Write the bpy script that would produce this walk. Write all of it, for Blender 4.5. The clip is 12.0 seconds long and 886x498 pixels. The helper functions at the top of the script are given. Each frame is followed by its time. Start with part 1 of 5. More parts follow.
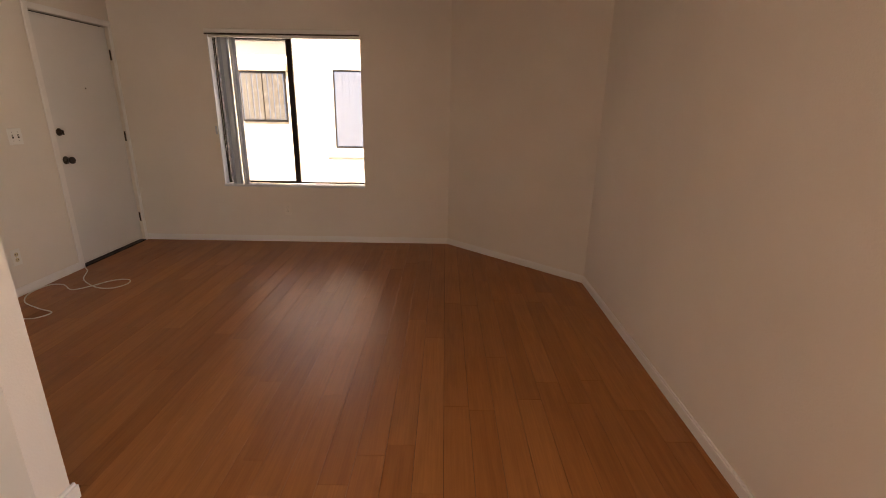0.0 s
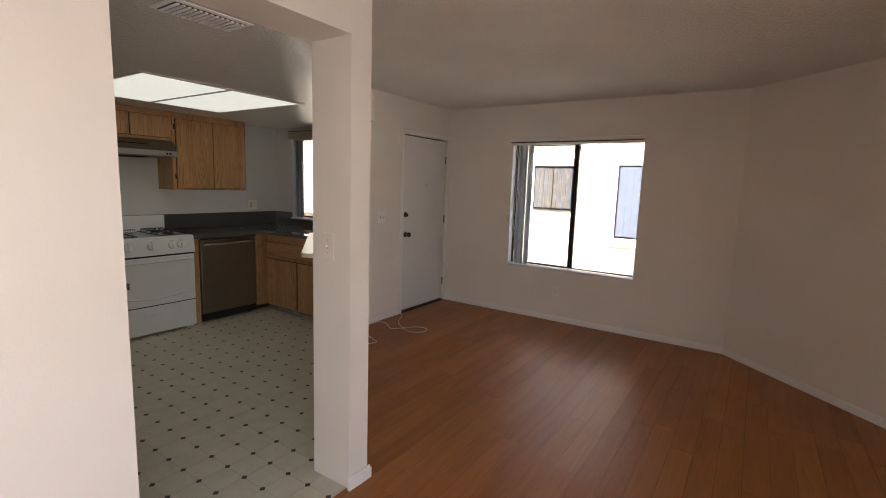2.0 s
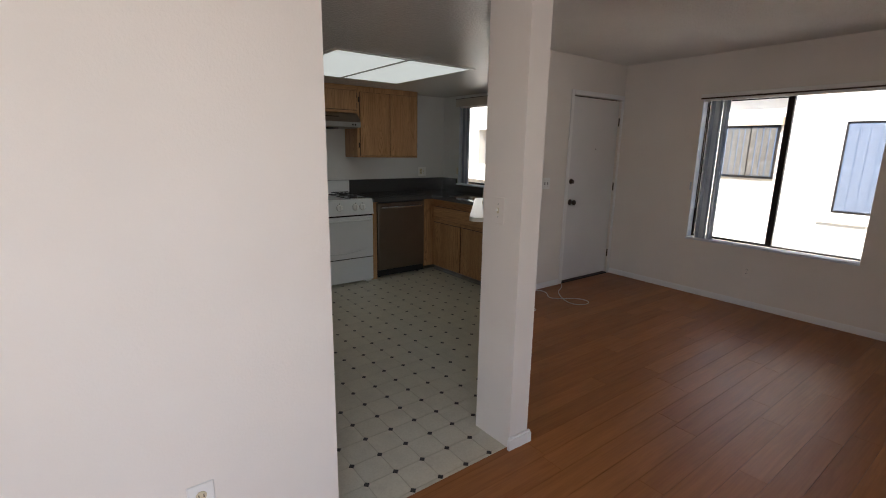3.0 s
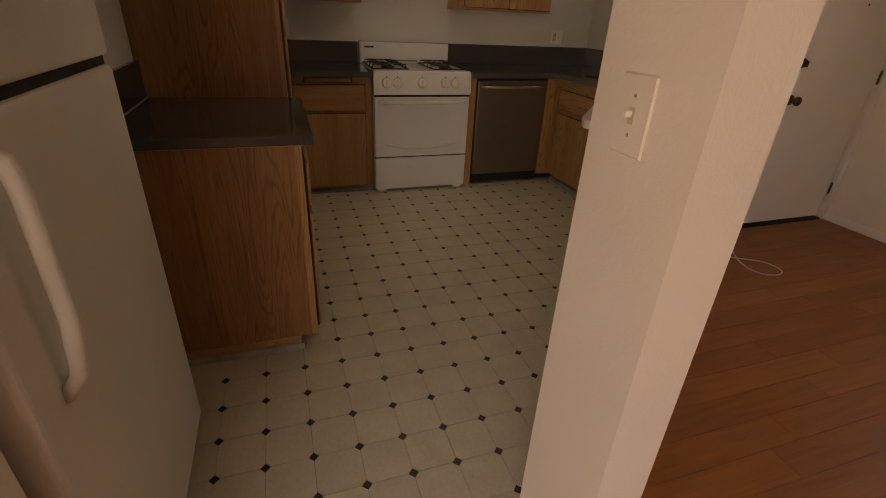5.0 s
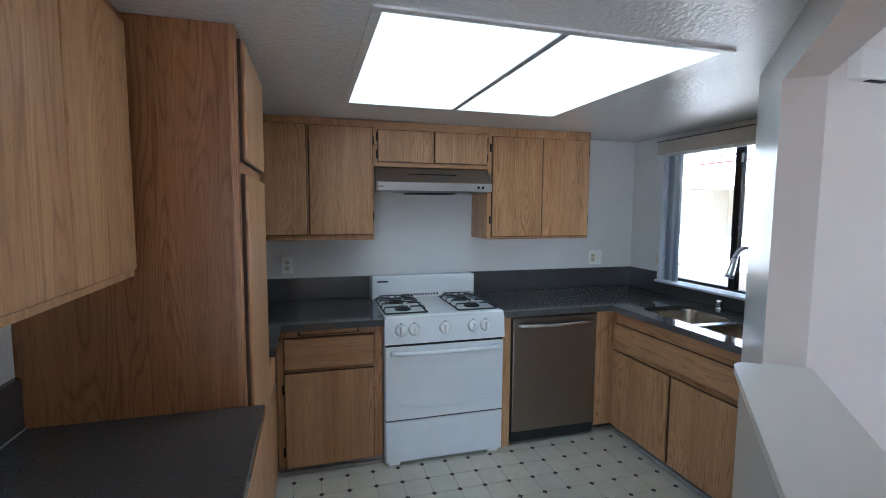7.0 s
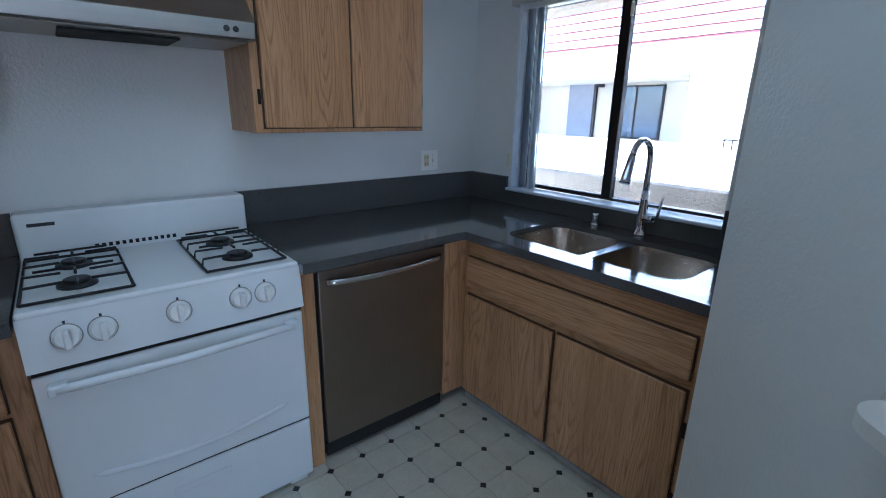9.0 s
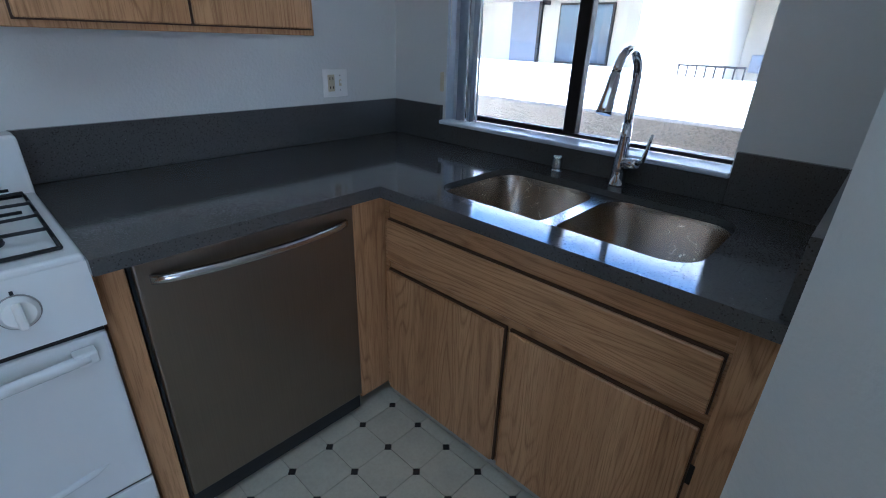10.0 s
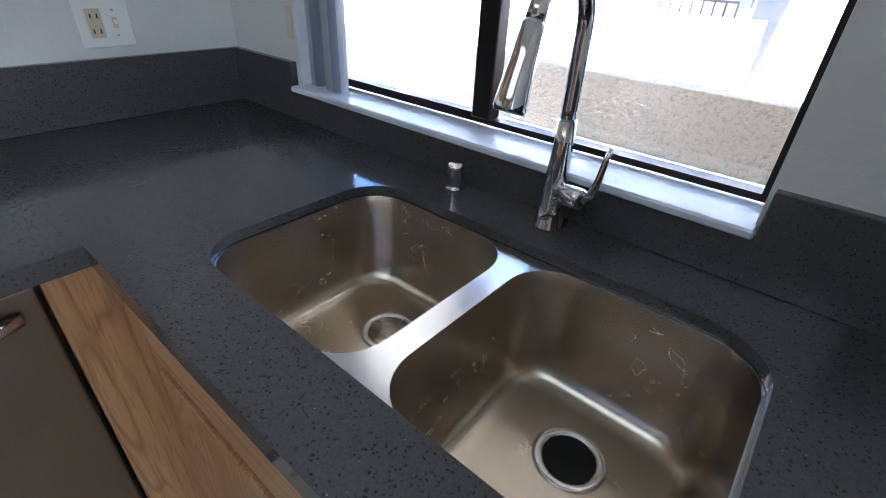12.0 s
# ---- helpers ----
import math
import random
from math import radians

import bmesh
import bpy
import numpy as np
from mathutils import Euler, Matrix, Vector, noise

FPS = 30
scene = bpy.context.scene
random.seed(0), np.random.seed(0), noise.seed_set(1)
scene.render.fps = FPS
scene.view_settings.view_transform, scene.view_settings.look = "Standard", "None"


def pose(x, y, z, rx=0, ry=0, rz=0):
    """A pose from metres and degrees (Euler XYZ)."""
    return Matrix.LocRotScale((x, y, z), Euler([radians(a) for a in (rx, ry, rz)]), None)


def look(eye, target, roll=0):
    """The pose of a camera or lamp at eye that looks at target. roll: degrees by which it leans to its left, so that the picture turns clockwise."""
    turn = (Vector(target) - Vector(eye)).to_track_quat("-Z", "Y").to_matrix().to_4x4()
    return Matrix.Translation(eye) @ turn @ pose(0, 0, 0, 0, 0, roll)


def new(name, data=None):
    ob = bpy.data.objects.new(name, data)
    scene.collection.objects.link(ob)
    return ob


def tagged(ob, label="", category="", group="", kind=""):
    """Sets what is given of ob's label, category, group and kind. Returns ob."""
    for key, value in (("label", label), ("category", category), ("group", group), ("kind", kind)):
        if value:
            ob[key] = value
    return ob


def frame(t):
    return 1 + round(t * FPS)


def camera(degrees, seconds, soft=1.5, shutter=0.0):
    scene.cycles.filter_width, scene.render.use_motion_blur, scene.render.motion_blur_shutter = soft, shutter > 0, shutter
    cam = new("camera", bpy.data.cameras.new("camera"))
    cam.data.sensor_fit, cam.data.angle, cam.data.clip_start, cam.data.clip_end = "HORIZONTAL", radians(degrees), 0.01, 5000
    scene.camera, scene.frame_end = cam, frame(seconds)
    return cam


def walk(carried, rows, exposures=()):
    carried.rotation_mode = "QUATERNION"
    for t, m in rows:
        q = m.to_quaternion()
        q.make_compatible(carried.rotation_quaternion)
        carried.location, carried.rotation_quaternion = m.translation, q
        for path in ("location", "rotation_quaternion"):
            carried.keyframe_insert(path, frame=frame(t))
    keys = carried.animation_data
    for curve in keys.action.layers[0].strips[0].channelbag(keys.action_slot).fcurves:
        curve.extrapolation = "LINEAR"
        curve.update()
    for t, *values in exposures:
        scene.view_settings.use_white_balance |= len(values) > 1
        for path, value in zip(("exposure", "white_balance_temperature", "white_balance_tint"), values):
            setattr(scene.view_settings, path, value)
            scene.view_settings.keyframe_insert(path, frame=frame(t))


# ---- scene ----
cam = camera(87.5, 12.0, soft=1.0)
PATH = [
    (0, (4.977, -3.505, 1.38), (4.976, -1.595, 0.788), 0.9),
    (0.5, (4.984, -3.658, 1.43), (4.773, -1.723, 0.971), 1.6),
    (1, (5.065, -3.735, 1.48), (4.659, -1.804, 1.158), 2.0),
    (1.5, (5.156, -3.771, 1.497), (4.413, -1.932, 1.234), 3.5),
    (2, (5.148, -3.783, 1.476), (4.044, -2.138, 1.202), 1.9),
    (2.5, (5.152, -3.819, 1.477), (3.744, -2.432, 1.174), 1.5),
    (3, (5.075, -3.801, 1.452), (3.512, -2.627, 1.028), 1.0),
    (3.2, (5.001, -3.715, 1.419), (3.431, -2.597, 0.885), 0.7),
    (4.8, (4.265, -2.886, 1.311), (2.632, -2.254, 0.345), 3.3),
    (5, (4.119, -2.829, 1.304), (2.441, -2.227, 0.397), 3.0),
    (5.5, (3.895, -2.719, 1.365), (2.098, -2.217, 0.646), 2.2),
    (6, (3.704, -2.621, 1.482), (1.808, -2.195, 1.01), 1.4),
    (6.5, (3.529, -2.591, 1.519), (1.597, -2.153, 1.244), 0.9),
    (7, (3.272, -2.579, 1.557), (1.357, -2.032, 1.378), 0.4),
    (7.2, (3.17, -2.547, 1.545), (1.274, -1.934, 1.366), 0.2),
    (8.8, (2.218, -2.125, 1.47), (0.718, -0.907, 0.951), 0.9),
    (9, (2.149, -2.018, 1.433), (0.671, -0.797, 0.862), 1.0),
    (9.5, (1.924, -1.772, 1.378), (0.56, -0.5, 0.657), 1.6),
    (10, (1.759, -1.549, 1.345), (0.523, -0.213, 0.516), 1.9),
    (10.5, (1.618, -1.301, 1.322), (0.533, 0.09, 0.38), 2.6),
    (11, (1.564, -0.974, 1.305), (0.566, 0.422, 0.278), 3.0),
    (11.5, (1.501, -0.799, 1.314), (0.529, 0.58, 0.24), 3.5),
    (12, (1.488, -0.772, 1.327), (0.417, 0.551, 0.277), 3.1),
]
EXPOSURES = [(0.0, 2.3, 8500, 22), (1.0, 2.5, 7500, 18), (1.5, 2.37, 7000, 16), (2.0, 2.22, 6700, 14), (2.5, 2.02, 6200, 12), (3.2, 1.82, 6100, 12), (5.0, 1.9, 10400, 28), (5.5, 2.42, 9800, 22), (6.0, 2.88, 7300, 16), (6.5, 3.16, 5500, 12),
             (7.2, 3.36, 4720, 8), (8.8, 3.05, 4450, 8), (9.5, 2.84, 4400, 8), (10.0, 2.95, 4530, 9), (10.5, 3.03, 4600, 10), (11.2, 3.46, 4830, 11), (12.0, 3.68, 5000, 11)]
walk(cam, [(t, look(eye, target, roll)) for t, eye, target, roll in PATH], EXPOSURES)

# ---- world, sun and large lights ----
SUN_EL, SUN_AZ = radians(52), radians(172)   # azimuth clockwise from +y
world = bpy.data.worlds.new("sky")
scene.world = world
world.use_nodes = True
wn = world.node_tree
sky = wn.nodes.new("ShaderNodeTexSky")
sky.sky_type = "NISHITA"
sky.sun_disc = False
sky.sun_elevation = SUN_EL
sky.sun_rotation = SUN_AZ
wn.links.new(sky.outputs["Color"], wn.nodes["Background"].inputs["Color"])
wn.nodes["Background"].inputs["Strength"].default_value = 0.15

sun_data = bpy.data.lights.new("sun", "SUN")
sun_data.energy = 5.0
sun_data.angle = radians(0.5)
sun_data.color = (1.0, 0.95, 0.88)
sun = new("sun", sun_data)
sun_dir = Vector((math.sin(SUN_AZ) * math.cos(SUN_EL), math.cos(SUN_AZ) * math.cos(SUN_EL), math.sin(SUN_EL)))
sun.matrix_world = look(sun_dir * 30, (0, 0, 0))


def window_light(name, x, y, z, w, h, target, power, color):
    d = bpy.data.lights.new(name, "AREA")
    d.shape, d.size, d.size_y, d.energy, d.color = "RECTANGLE", w, h, power, color
    ob = new(name, d)
    ob.matrix_world = look((x, y, z), target)
    return ob


window_light("sky_light_patio", 6.31, -4.3, 1.05, 1.7, 1.95, (3.0, -4.1, 0.9), 6.1, (1.0, 0.94, 0.88))

# ---- materials ----


def nodes_of(name, rough=0.5, metal=0.0, color=(0.8, 0.8, 0.8), spec=0.5):
    m = bpy.data.materials.new(name)
    m.use_nodes = True
    nt = m.node_tree
    b = nt.nodes["Principled BSDF"]
    b.inputs["Base Color"].default_value = (*color, 1)
    b.inputs["Roughness"].default_value = rough
    b.inputs["Metallic"].default_value = metal
    b.inputs["Specular IOR Level"].default_value = spec
    return m, nt, b


def node(nt, kind, **values):
    n = nt.nodes.new(kind)
    for key, value in values.items():
        n.inputs[key.replace("_", " ")].default_value = value
    return n


def coords(nt, scale=(1, 1, 1), shift=0.0):
    """Object coordinates, scaled; shift moves them by each object's own random number."""
    tc = nt.nodes.new("ShaderNodeTexCoord")
    mp = nt.nodes.new("ShaderNodeMapping")
    mp.inputs["Scale"].default_value = scale
    nt.links.new(tc.outputs["Object"], mp.inputs["Vector"])
    if shift:
        info = nt.nodes.new("ShaderNodeObjectInfo")
        mul = nt.nodes.new("ShaderNodeVectorMath")
        mul.operation = "SCALE"
        mul.inputs[0].default_value = (shift, shift * 0.7, shift * 1.3)
        nt.links.new(info.outputs["Random"], mul.inputs["Scale"])
        nt.links.new(mul.outputs["Vector"], mp.inputs["Location"])
    return mp.outputs["Vector"]


def ramp(nt, fac, stops):
    r = nt.nodes.new("ShaderNodeValToRGB")
    els = r.color_ramp.elements
    while len(els) < len(stops):
        els.new(0.5)
    for e, (p, c) in zip(els, stops):
        e.position, e.color = p, (*c, 1)
    nt.links.new(fac, r.inputs["Fac"])
    return r.outputs["Color"]


def bump(nt, b, height, strength, distance):
    bp = node(nt, "ShaderNodeBump", Strength=strength, Distance=distance)
    nt.links.new(height, bp.inputs["Height"])
    nt.links.new(bp.outputs["Normal"], b.inputs["Normal"])


def mixed(nt, fac, a, c, mode="MIX"):
    mx = nt.nodes.new("ShaderNodeMix")
    mx.data_type, mx.blend_type = "RGBA", mode
    for s, v in ((mx.inputs["Factor"], fac), (mx.inputs["A"], a), (mx.inputs["B"], c)):
        if isinstance(v, (int, float)):
            s.default_value = v
        elif isinstance(v, tuple):
            s.default_value = (*v, 1)
        else:
            nt.links.new(v, s)
    return mx.outputs["Result"]


def noise_of(nt, vec, scale, detail=3.0, rough=0.5, distort=0.0):
    n = node(nt, "ShaderNodeTexNoise", Scale=scale, Detail=detail, Roughness=rough, Distortion=distort)
    nt.links.new(vec, n.inputs["Vector"])
    return n.outputs["Fac"]


def painted(name, color, rough, relief, scale, spec=0.5, dirt=0.06, depth=0.004):
    """Rolled wall paint: fine orange peel, soft uneven tone."""
    m, nt, b = nodes_of(name, rough, 0, color, spec)
    v = coords(nt)
    big = noise_of(nt, v, 1.3, 4)
    dark = tuple(c * (1 - dirt) for c in color)
    light = tuple(min(1, c * (1 + dirt * 0.4)) for c in color)
    nt.links.new(ramp(nt, big, [(0.3, dark), (0.7, light)]), b.inputs["Base Color"])
    fine = noise_of(nt, v, scale, 3, 0.6)
    bump(nt, b, fine, relief, depth)
    return m


WALL = painted("wall_paint", (0.85, 0.795, 0.725), 0.75, 0.25, 130, 0.3)
KITCHEN_WALL = painted("kitchen_gloss_paint", (0.76, 0.755, 0.72), 0.26, 0.55, 75, 0.5, depth=0.004)
CEILING_POPCORN = painted("textured_ceiling", (0.85, 0.81, 0.76), 0.9, 1.0, 48, 0.2, depth=0.02)
CEILING_GLOSS = painted("kitchen_ceiling_gloss", (0.77, 0.76, 0.72), 0.20, 0.5, 55, 0.5, depth=0.012)
TRIM = painted("trim_paint", (0.90, 0.885, 0.86), 0.35, 0.05, 60)
DOOR_PAINT = painted("door_paint", (0.80, 0.79, 0.77), 0.5, 0.06, 40)
STUCCO = painted("stucco", (0.74, 0.68, 0.57), 0.95, 1.0, 28, 0.1, 0.12)


def rough_stucco(name, color):
    """Dashed stucco: lumps a centimetre across with darker crevices."""
    m, nt, b = nodes_of(name, 0.95, 0, color, 0.1)
    v = coords(nt)
    lumps = noise_of(nt, v, 85, 4, 0.62, 0.2)
    big = noise_of(nt, v, 2.0, 4)
    c = ramp(nt, lumps, [(0.34, tuple(q * 0.72 for q in color)), (0.5, color)])
    c = mixed(nt, 0.5, c, ramp(nt, big, [(0.3, (0.82, 0.80, 0.78)), (0.7, (1, 1, 1))]), "MULTIPLY")
    nt.links.new(c, b.inputs["Base Color"])
    bump(nt, b, lumps, 1.0, 0.025)
    return m


STUCCO_TAN = rough_stucco("tan_stucco", (0.72, 0.58, 0.43))
WHITE_SIDING = painted("white_siding", (0.82, 0.80, 0.76), 0.8, 0.1, 20)
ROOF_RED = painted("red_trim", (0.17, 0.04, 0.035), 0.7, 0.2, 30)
CONCRETE = painted("concrete", (0.42, 0.40, 0.37), 0.9, 0.5, 20, 0.2, 0.2)
PLASTIC = painted("white_plastic", (0.88, 0.87, 0.83), 0.35, 0.02, 30)
IVORY = painted("ivory_plastic", (0.68, 0.60, 0.42), 0.4, 0.02, 30)
VALANCE = painted("valance_fabric", (0.60, 0.55, 0.47), 0.8, 0.2, 300)
LEDGE_PAINT = painted("ledge_laminate", (0.80, 0.77, 0.70), 0.32, 0.04, 40)


def plain(name, color, rough, metal=0.0, spec=0.5, wear=0.0):
    m, nt, b = nodes_of(name, rough, metal, color, spec)
    v = coords(nt)
    n = noise_of(nt, v, 9, 5, 0.6)
    lo = tuple(c * (1 - 0.12 - wear) for c in color)
    nt.links.new(ramp(nt, n, [(0.35, lo), (0.65, color)]), b.inputs["Base Color"])
    rr = node(nt, "ShaderNodeMapRange", From_Min=0.3, From_Max=0.7, To_Min=max(0.02, rough * 0.8), To_Max=min(1, rough * 1.25))
    nt.links.new(n, rr.inputs["Value"])
    nt.links.new(rr.outputs["Result"], b.inputs["Roughness"])
    return m


ENAMEL = plain("white_enamel", (0.82, 0.83, 0.82), 0.13, wear=-0.10)
FRIDGE_WHITE = painted("fridge_enamel", (0.78, 0.76, 0.71), 0.35, 0.3, 220)
IRON = plain("black_iron", (0.018, 0.017, 0.017), 0.45)
BLACK = plain("black_plastic", (0.015, 0.015, 0.016), 0.4)
GAP = plain("dark_gap", (0.02, 0.017, 0.014), 0.8)
CHROME = plain("chrome", (0.72, 0.73, 0.75), 0.06, 1.0)
BRONZE = plain("dark_bronze", (0.035, 0.03, 0.028), 0.4, 0.6)
HINGE = plain("hinge_black", (0.02, 0.018, 0.016), 0.5, 0.5)
KNOB_METAL = plain("aged_brass_knob", (0.09, 0.07, 0.055), 0.35, 0.9)
PRINT = plain("black_print", (0.03, 0.03, 0.035), 0.6)
ALU = plain("white_aluminium", (0.74, 0.78, 0.84), 0.4)


def vane(name, color):
    """Thin vinyl that lets some light through."""
    m, nt, b = nodes_of(name, 0.5, 0, color)
    tr = node(nt, "ShaderNodeBsdfTranslucent", Color=(*color, 1))
    mx = node(nt, "ShaderNodeMixShader", Fac=0.45)
    nt.links.new(b.outputs["BSDF"], mx.inputs[1])
    nt.links.new(tr.outputs["BSDF"], mx.inputs[2])
    nt.links.new(mx.outputs["Shader"], nt.nodes["Material Output"].inputs["Surface"])
    return m


VANE = vane("blind_vane", (0.86, 0.88, 0.90))
VANE_DARK = vane("blind_vane_grey", (0.56, 0.59, 0.66))
GREY_DOOR = plain("grey_door_paint", (0.30, 0.31, 0.36), 0.6)
TAN_PAINT = plain("tan_paint", (0.62, 0.52, 0.38), 0.7)
CABLE = plain("white_cable", (0.75, 0.72, 0.66), 0.5)
TOEKICK = plain("grey_toe_kick", (0.28, 0.26, 0.25), 0.5, wear=0.2)
CAULK = plain("caulk", (0.45, 0.43, 0.40), 0.7, wear=0.2)


def brushed(name, color, rough, axis):
    m, nt, b = nodes_of(name, rough, 1.0, color)
    sc = [260, 260, 260]
    sc[axis] = 4
    n = noise_of(nt, coords(nt, tuple(sc)), 1.0, 3, 0.6)
    soft = noise_of(nt, coords(nt), 5, 4)
    col = mixed(nt, 0.5, ramp(nt, n, [(0.3, tuple(c * 0.84 for c in color)), (0.7, color)]), ramp(nt, soft, [(0.3, tuple(c * 0.85 for c in color)), (0.7, color)]))
    nt.links.new(col, b.inputs["Base Color"])
    b.inputs["Anisotropic"].default_value = 0.4
    bump(nt, b, n, 0.06, 0.001)
    return m


STEEL_Y = brushed("brushed_steel_wide", (0.40, 0.36, 0.31), 0.36, 1)
STEEL_Z = brushed("brushed_steel_tall", (0.30, 0.25, 0.20), 0.40, 2)
STEEL_SINK = brushed("brushed_sink_steel", (0.52, 0.455, 0.365), 0.27, 0)
# dried water marks with clear edges on the sink steel
nt = STEEL_SINK.node_tree
b = nt.nodes["Principled BSDF"]
blot = noise_of(nt, coords(nt), 34, 2, 0.5, 0.4)
area = noise_of(nt, coords(nt), 6, 2)
edge = ramp(nt, blot, [(0.60, (0, 0, 0)), (0.615, (1, 1, 1)), (0.64, (0.3, 0.3, 0.3))])
spots = mixed(nt, 1.0, edge, ramp(nt, area, [(0.48, (0, 0, 0)), (0.60, (1, 1, 1))]), "MULTIPLY")
was = b.inputs["Base Color"].links[0].from_socket
nt.links.new(mixed(nt, mixed(nt, 1.0, spots, (0.14, 0.14, 0.14), "MULTIPLY"), was, (0.46, 0.40, 0.315)), b.inputs["Base Color"])
rr = node(nt, "ShaderNodeMapRange", To_Min=0.27, To_Max=0.275)
nt.links.new(spots, rr.inputs["Value"])
nt.links.new(rr.outputs["Result"], b.inputs["Roughness"])
STEEL_RIM = brushed("polished_sink_rim", (0.72, 0.72, 0.73), 0.22, 0)


def oak(name, axis, tint=(1.0, 1.0, 1.0)):
    """Oak laminate: narrow cathedral arches between straight streaks, fine pores; the grain runs along the axis."""
    m, nt, b = nodes_of(name, 0.38, 0, (0.4, 0.25, 0.13), 0.4)
    sc = [13.0, 13.0, 13.0]
    sc[axis] = 1.2
    v = coords(nt, tuple(sc), 9.0)
    # contour lines of a slow field give the cathedral arches
    field = noise_of(nt, v, 0.8, 1.5, 0.35, 0.0)
    mul = nt.nodes.new("ShaderNodeMath")
    mul.operation = "MULTIPLY"
    mul.inputs[1].default_value = 38.0
    nt.links.new(field, mul.inputs[0])
    fr = nt.nodes.new("ShaderNodeMath")
    fr.operation = "PINGPONG"
    fr.inputs[1].default_value = 1.0
    nt.links.new(mul.outputs[0], fr.inputs[0])
    ring = ramp(nt, fr.outputs[0], [(0.0, (0.42, 0.33, 0.25)), (0.20, (0.70, 0.63, 0.55)), (0.48, (1, 1, 1))])
    where = ramp(nt, noise_of(nt, v, 0.45, 1.0), [(0.42, (0.15, 0.15, 0.15)), (0.54, (1, 1, 1))])
    st = [52, 52, 52]
    st[axis] = 1.2
    streak = noise_of(nt, coords(nt, tuple(st), 7.0), 1.0, 3, 0.6)
    sf = [300, 300, 300]
    sf[axis] = 11
    pores = noise_of(nt, coords(nt, tuple(sf), 5.0), 1.0, 3, 0.6)
    tonal = noise_of(nt, v, 0.6, 2)
    base = ramp(nt, tonal, [(0.3, (0.45 * tint[0], 0.242 * tint[1], 0.104 * tint[2])), (0.7, (0.59 * tint[0], 0.345 * tint[1], 0.162 * tint[2]))])
    c0 = mixed(nt, 0.5, base, ramp(nt, streak, [(0.3, (0.68, 0.61, 0.54)), (0.6, (1, 1, 1))]), "MULTIPLY")
    c1 = mixed(nt, where, c0, mixed(nt, 0.55, c0, ring, "MULTIPLY"))
    c2 = mixed(nt, 0.55, c1, ramp(nt, pores, [(0.36, (0.55, 0.47, 0.40)), (0.5, (1, 1, 1))]), "MULTIPLY")
    nt.links.new(c2, b.inputs["Base Color"])
    bump(nt, b, pores, 0.12, 0.001)
    return m


# stained door edge, near black so it also draws the shadow gap round fronts
OAK_DARK = plain("stained_edge_and_shadow_line", (0.075, 0.036, 0.017), 0.6)
OAK_Z = oak("oak_upright", 2)
OAK_X = oak("oak_along_x", 0)
OAK_SIDE = oak("reddish_side_veneer", 2, (0.76, 0.66, 0.58))
OAK_Y = oak("oak_along_y", 1)


def quartz(name):
    """Engineered stone: mid grey, dense dark pits of uneven size, rare white glints."""
    m, nt, b = nodes_of(name, 0.09, 0, (0.09, 0.09, 0.09))
    v = coords(nt)
    warp = node(nt, "ShaderNodeTexNoise", Scale=160.0, Detail=2.0)
    nt.links.new(v, warp.inputs["Vector"])
    vv = nt.nodes.new("ShaderNodeVectorMath")
    vv.operation = "MULTIPLY_ADD"
    vv.inputs[1].default_value = (0.006, 0.006, 0.006)
    nt.links.new(warp.outputs["Color"], vv.inputs[0])
    nt.links.new(v, vv.inputs[2])
    vo = node(nt, "ShaderNodeTexVoronoi", Scale=165.0)
    nt.links.new(vv.outputs["Vector"], vo.inputs["Vector"])
    dark = ramp(nt, vo.outputs["Distance"], [(0.20, (0.42, 0.41, 0.40)), (0.38, (1, 1, 1))])
    pick = noise_of(nt, v, 95, 2)
    cloud = noise_of(nt, v, 240, 4, 0.7)
    base = ramp(nt, cloud, [(0.3, (0.070, 0.066, 0.062)), (0.7, (0.100, 0.095, 0.089))])
    chips = mixed(nt, ramp(nt, pick, [(0.45, (0, 0, 0)), (0.52, (1, 1, 1))]), base, mixed(nt, 1.0, base, dark, "MULTIPLY"))
    spark = node(nt, "ShaderNodeTexVoronoi", Scale=60.0)
    nt.links.new(v, spark.inputs["Vector"])
    glint = ramp(nt, spark.outputs["Distance"], [(0.035, (1, 1, 1)), (0.06, (0, 0, 0))])
    nt.links.new(mixed(nt, glint, chips, (0.32, 0.32, 0.32)), b.inputs["Base Color"])
    return m


QUARTZ = quartz("dark_quartz")


def laminate():
    m, nt, b = nodes_of("laminate_planks", 0.38, 0, (0.4, 0.16, 0.05), 0.42)
    info = nt.nodes.new("ShaderNodeObjectInfo")
    v = coords(nt, (10, 0.9, 1), 11.0)
    grain = noise_of(nt, v, 2.2, 6, 0.62, 0.6)
    fine = noise_of(nt, coords(nt, (150, 3, 1), 7.0), 1.0, 4, 0.6)
    base = ramp(nt, info.outputs["Random"], [(0.0, (0.360, 0.130, 0.033)), (0.5, (0.400, 0.150, 0.040)), (1.0, (0.450, 0.178, 0.050))])
    c = mixed(nt, 0.55, base, ramp(nt, grain, [(0.25, (0.58, 0.52, 0.47)), (0.6, (1, 1, 1))]), "MULTIPLY")
    c = mixed(nt, 0.35, c, ramp(nt, fine, [(0.3, (0.55, 0.5, 0.45)), (0.6, (1, 1, 1))]), "MULTIPLY")
    nt.links.new(c, b.inputs["Base Color"])
    rr = node(nt, "ShaderNodeMapRange", From_Min=0.2, From_Max=0.8, To_Min=0.34, To_Max=0.52)
    nt.links.new(noise_of(nt, coords(nt), 3, 4), rr.inputs["Value"])
    nt.links.new(rr.outputs["Result"], b.inputs["Roughness"])
    bump(nt, b, fine, 0.05, 0.001)
    return m


PLANK = laminate()


